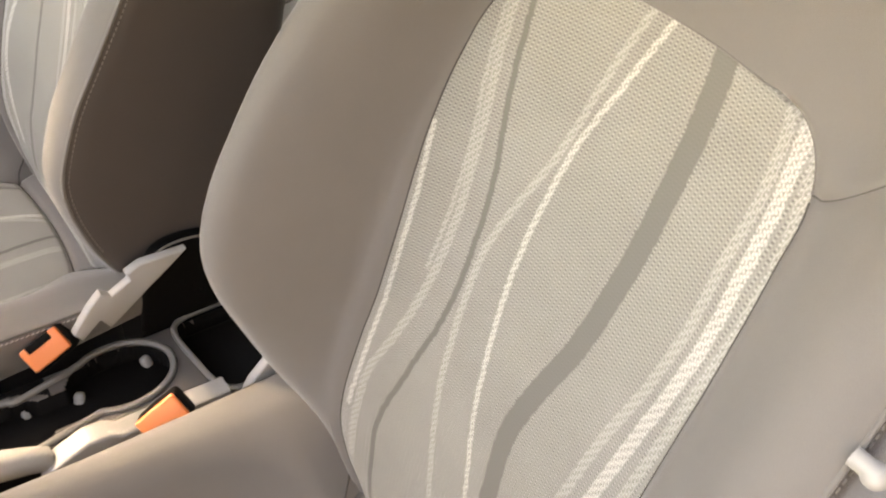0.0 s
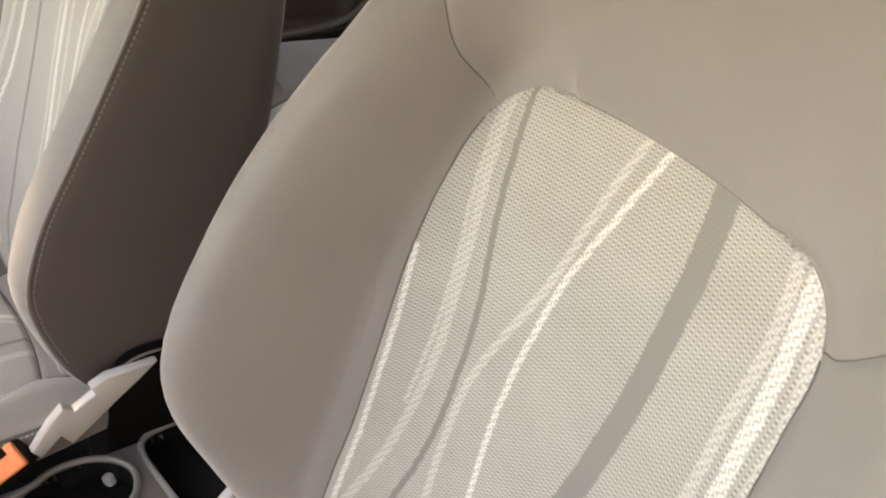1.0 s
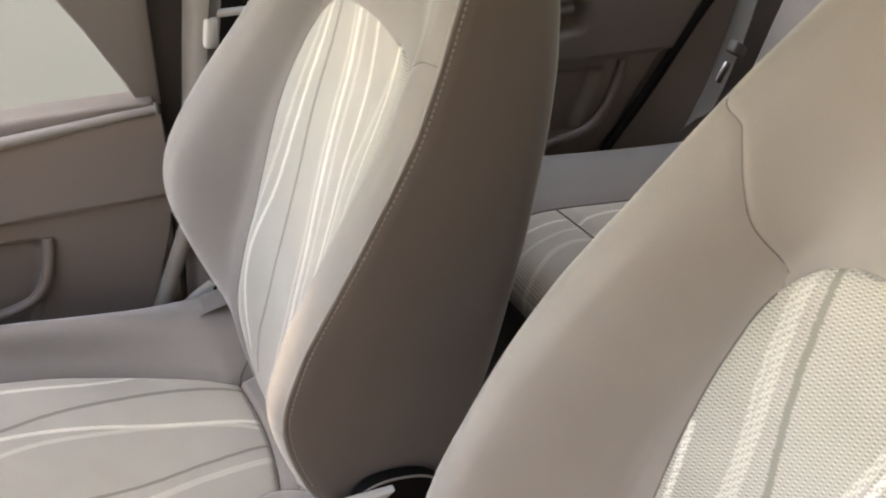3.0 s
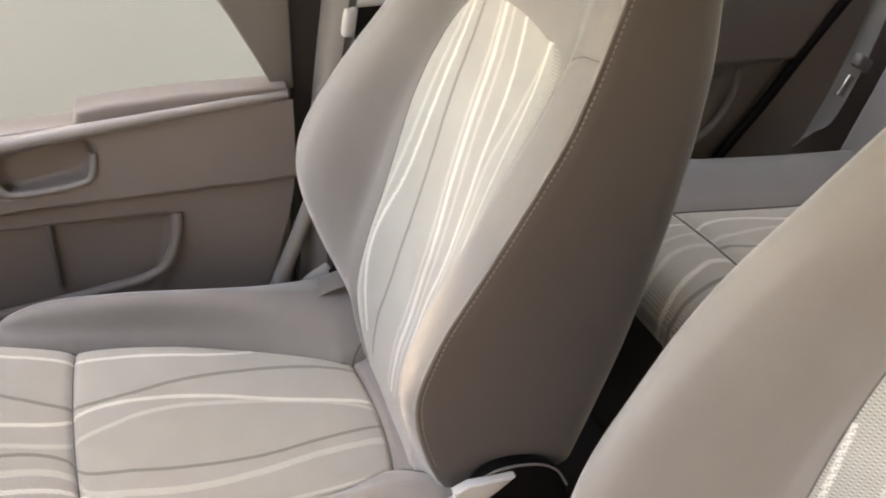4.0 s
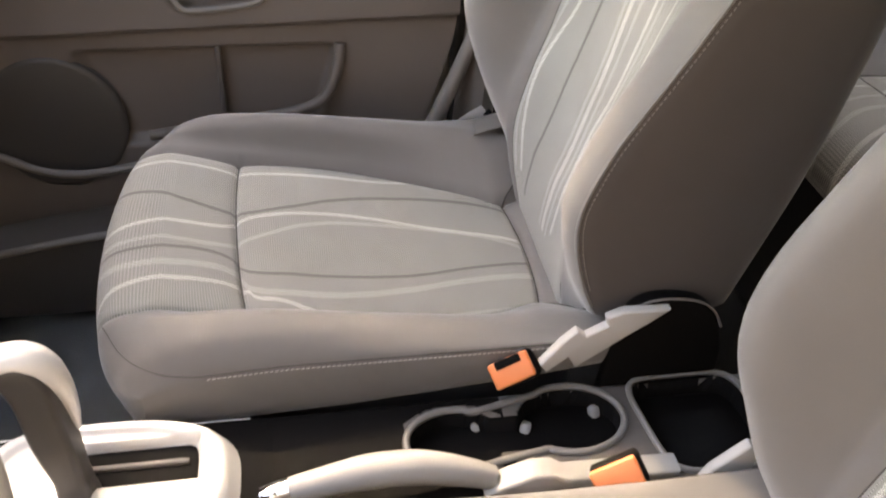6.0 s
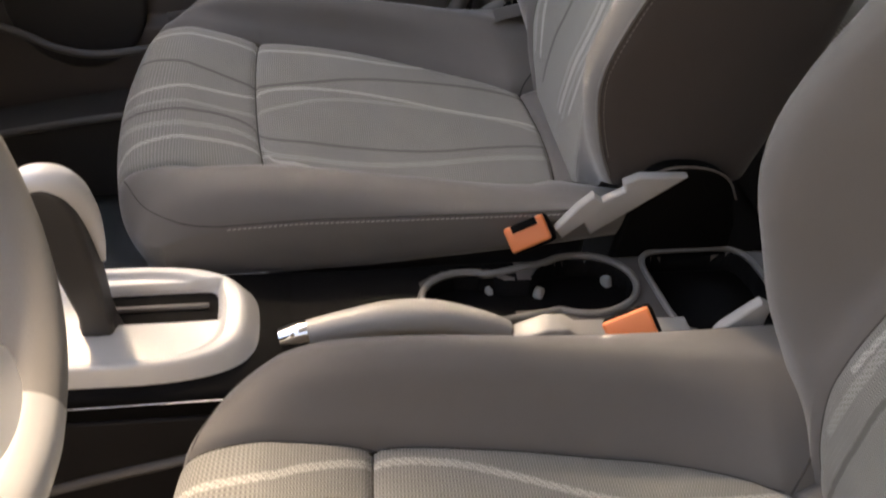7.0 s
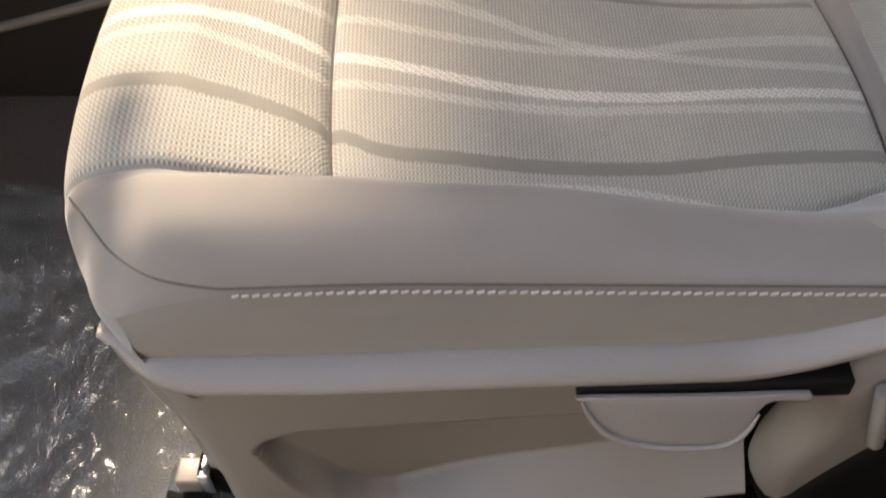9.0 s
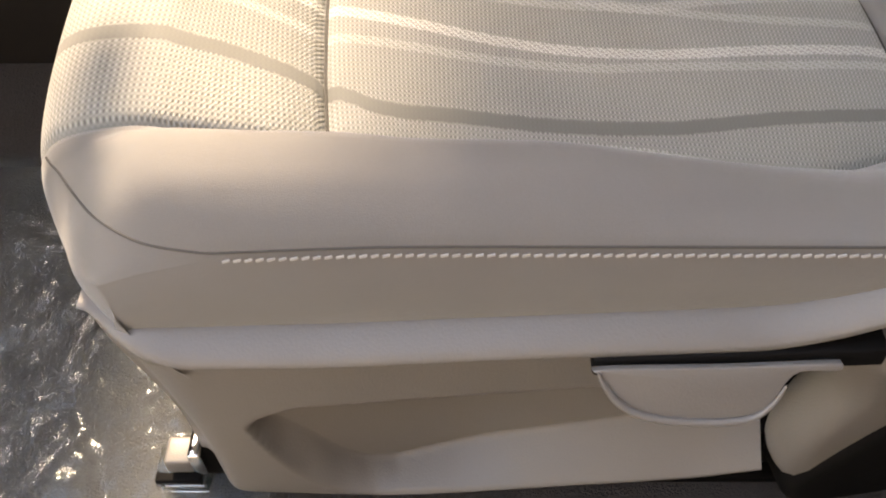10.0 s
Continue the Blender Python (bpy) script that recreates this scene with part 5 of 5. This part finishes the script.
def rear_panel():
    rows = []
    for z in np.linspace(0.16, 0.84, 100):
        row = []
        x1 = 0.70 + 0.62 * max(0.0, z - 0.40)
        for f in np.linspace(0, 1, 110):
            x = 0.07 + (x1 - 0.07) * f
            y = 0.735 - 0.02 * step(0.626, 0.634, z)
            inx = 1 - step(0.645, 0.665, x - 0.35 * max(0, z - 0.5) + 0.0)
            inz = step(0.470, 0.485, z) * (1 - step(0.600, 0.606, z))
            y += 0.022 * inx * inz
            rx, rz = (x - 0.575) / 0.065, (z - 0.715) / 0.032
            y += 0.035 * (1 - step(0.85, 1.08, (rx ** 4 + rz ** 4) ** 0.25))
            y += 0.05 * step(0.985, 1.0, f)
            row.append((x, y, z))
        rows.append(row)
    return sheet("inner_panel", np.array(rows), M_DOOR, rear_door, flip=True)


rear_panel()
tube("pocket_rim", [(0.735, 0.733, 0.615), (0.720, 0.727, 0.56), (0.690, 0.724, 0.51), (0.64, 0.722, 0.485), (0.55, 0.722, 0.475), (0.30, 0.722, 0.47)], 0.009, M_DOOR, rear_door, sides=10, n=40)
tube("door_handle", [(0.52, 0.735, 0.715), (0.57, 0.728, 0.722), (0.615, 0.735, 0.722)], 0.009, M_PLASTIC, rear_door, sides=10, n=20)
prism("window_frame", [(0.07, 0.84), (0.98, 0.84), (1.0, 0.86), (0.98, 0.89), (0.07, 0.89)], 0.05, M_DOOR, rear_door, pose(0, 0.72, 0), bevel=0.008)
block("window_pane", (0.85, 0.004, 0.36), (0.45, 0.745, 1.06), M_TINT, rear_door, turn=(12, 0, 0), bevel=0.0)

pillar = sheet("rear_pillar", np.array([[(0.66 + 0.62 * max(0, z - 0.36) + 0.42 * f, 0.745 - 0.06 * math.sin(f * math.pi * 0.5) - 0.03 * f, z) for f in np.linspace(0, 1, 30)] for z in np.linspace(0.20, 1.2, 40)]), M_DOOR, flip=True)
tagged(pillar, "grey plastic pillar trim behind the rear door", "pillar", kind="structure")
tube("seal", [(0.62, 0.722, 0.25), (0.70, 0.722, 0.42), (0.79, 0.720, 0.55), (0.87, 0.716, 0.68), (0.95, 0.70, 0.82), (1.02, 0.67, 1.0)], 0.010, M_BLACK, sides=8)
tagged(bpy.data.objects["seal"], "black rubber door seal", "door seal", kind="structure")

belt = thing("rear_belt", "grey rear seat belt hanging with its metal tongue", "seat belt")
tube("webbing", [(0.99, 0.67, 0.96), (0.965, 0.68, 0.78), (0.945, 0.685, 0.64), (0.90, 0.68, 0.52), (0.84, 0.66, 0.49)], 0.024, M_BELT, belt, sides=12, flat=0.08, side=(1, 0, 0))
block("belt_stop", (0.040, 0.022, 0.024), (0.945, 0.672, 0.632), M_PLASTIC, belt, turn=(0, 30, 10), bevel=0.005)
block("tongue", (0.022, 0.006, 0.042), (0.922, 0.668, 0.590), M_CHROME, belt, turn=(0, 25, 0), bevel=0.003, label="bright metal tongue")

# belt guide and lower anchor of the passenger's belt on the pillar
anchor = thing("front_belt", "pale seat belt end and stalk beside the passenger seat", "seat belt")
tube("belt_strap", [(-0.125, 0.672, 0.26), (-0.105, 0.668, 0.296), (-0.082, 0.662, 0.327), (-0.050, 0.655, 0.352)], 0.020, M_PALE, anchor, sides=12, flat=0.14, side=(0, 1, 0))
block("belt_clip", (0.014, 0.018, 0.032), (-0.044, 0.650, 0.344), M_BLACK, anchor, turn=(0, -35, 0), bevel=0.003)
guide = thing("belt_guide", "pale plastic belt height adjuster on the door pillar", "belt guide")
block("guide_bar", (0.070, 0.014, 0.010), (0.014, 0.675, 0.786), M_PALE, guide, turn=(0, -2, 0), bevel=0.004)
block("guide_knob", (0.020, 0.024, 0.046), (-0.014, 0.672, 0.762), M_PALE, guide, turn=(0, 6, 0), bevel=0.007)
trim = tube("pillar_trim", [(-0.050, 0.705, 0.58), (-0.062, 0.702, 0.50), (-0.083, 0.70, 0.437), (-0.120, 0.70, 0.344), (-0.150, 0.705, 0.26), (-0.165, 0.71, 0.16)], [0.010, 0.012, 0.013, 0.014, 0.015, 0.016], M_PLASTIC, sides=14, n=40)
tagged(trim, "rounded grey edge of the pillar's lower trim", "trim", kind="structure")

# ---------------------------------------------------------------- clear protective film on the floor
def film(x0, x1, y0, y1, z, seed, label):
    """A crumpled clear sheet lying on the carpet."""
    rows = []
    for x in np.linspace(x0, x1, 110):
        row = []
        for y in np.linspace(y0, y1, 110):
            p = Vector((x * 9 + seed, y * 9, 0.3))
            fold = abs(noise.noise(p)) * 0.030 + abs(noise.noise(p * 2.7)) * 0.014 + abs(noise.noise(p * 5.0)) * 0.003
            row.append((x, y, z + 0.001 + fold))
        rows.append(row)
    ob = sheet("floor_film", np.array(rows), M_FILM, label=label)
    ob.visible_shadow = False
    tagged(ob, category="plastic film", group="floor films")
    return ob


film(-0.98, -0.40, -0.66, -0.20, 0.004, 0.0, "crumpled clear plastic film over the driver's floor")
film(-1.0, -0.52, 0.12, 0.64, 0.004, 7.0, "crumpled clear plastic film over the passenger's floor")

# pale round cap on the outer side of the driver's backrest
bm = bmesh.new()
bmesh.ops.create_uvsphere(bm, u_segments=28, v_segments=14, radius=1.0, matrix=pose(0.137, -0.262, 0.738) @ Matrix.Diagonal((0.008, 0.008, 0.008, 1)))
bmesh.ops.create_cone(bm, cap_ends=True, segments=24, radius1=0.006, radius2=0.006, depth=0.016, matrix=pose(0.136, -0.256, 0.740, 90))
part("side_button", bm, M_PALE, driver_seat, "pale grey plastic button")
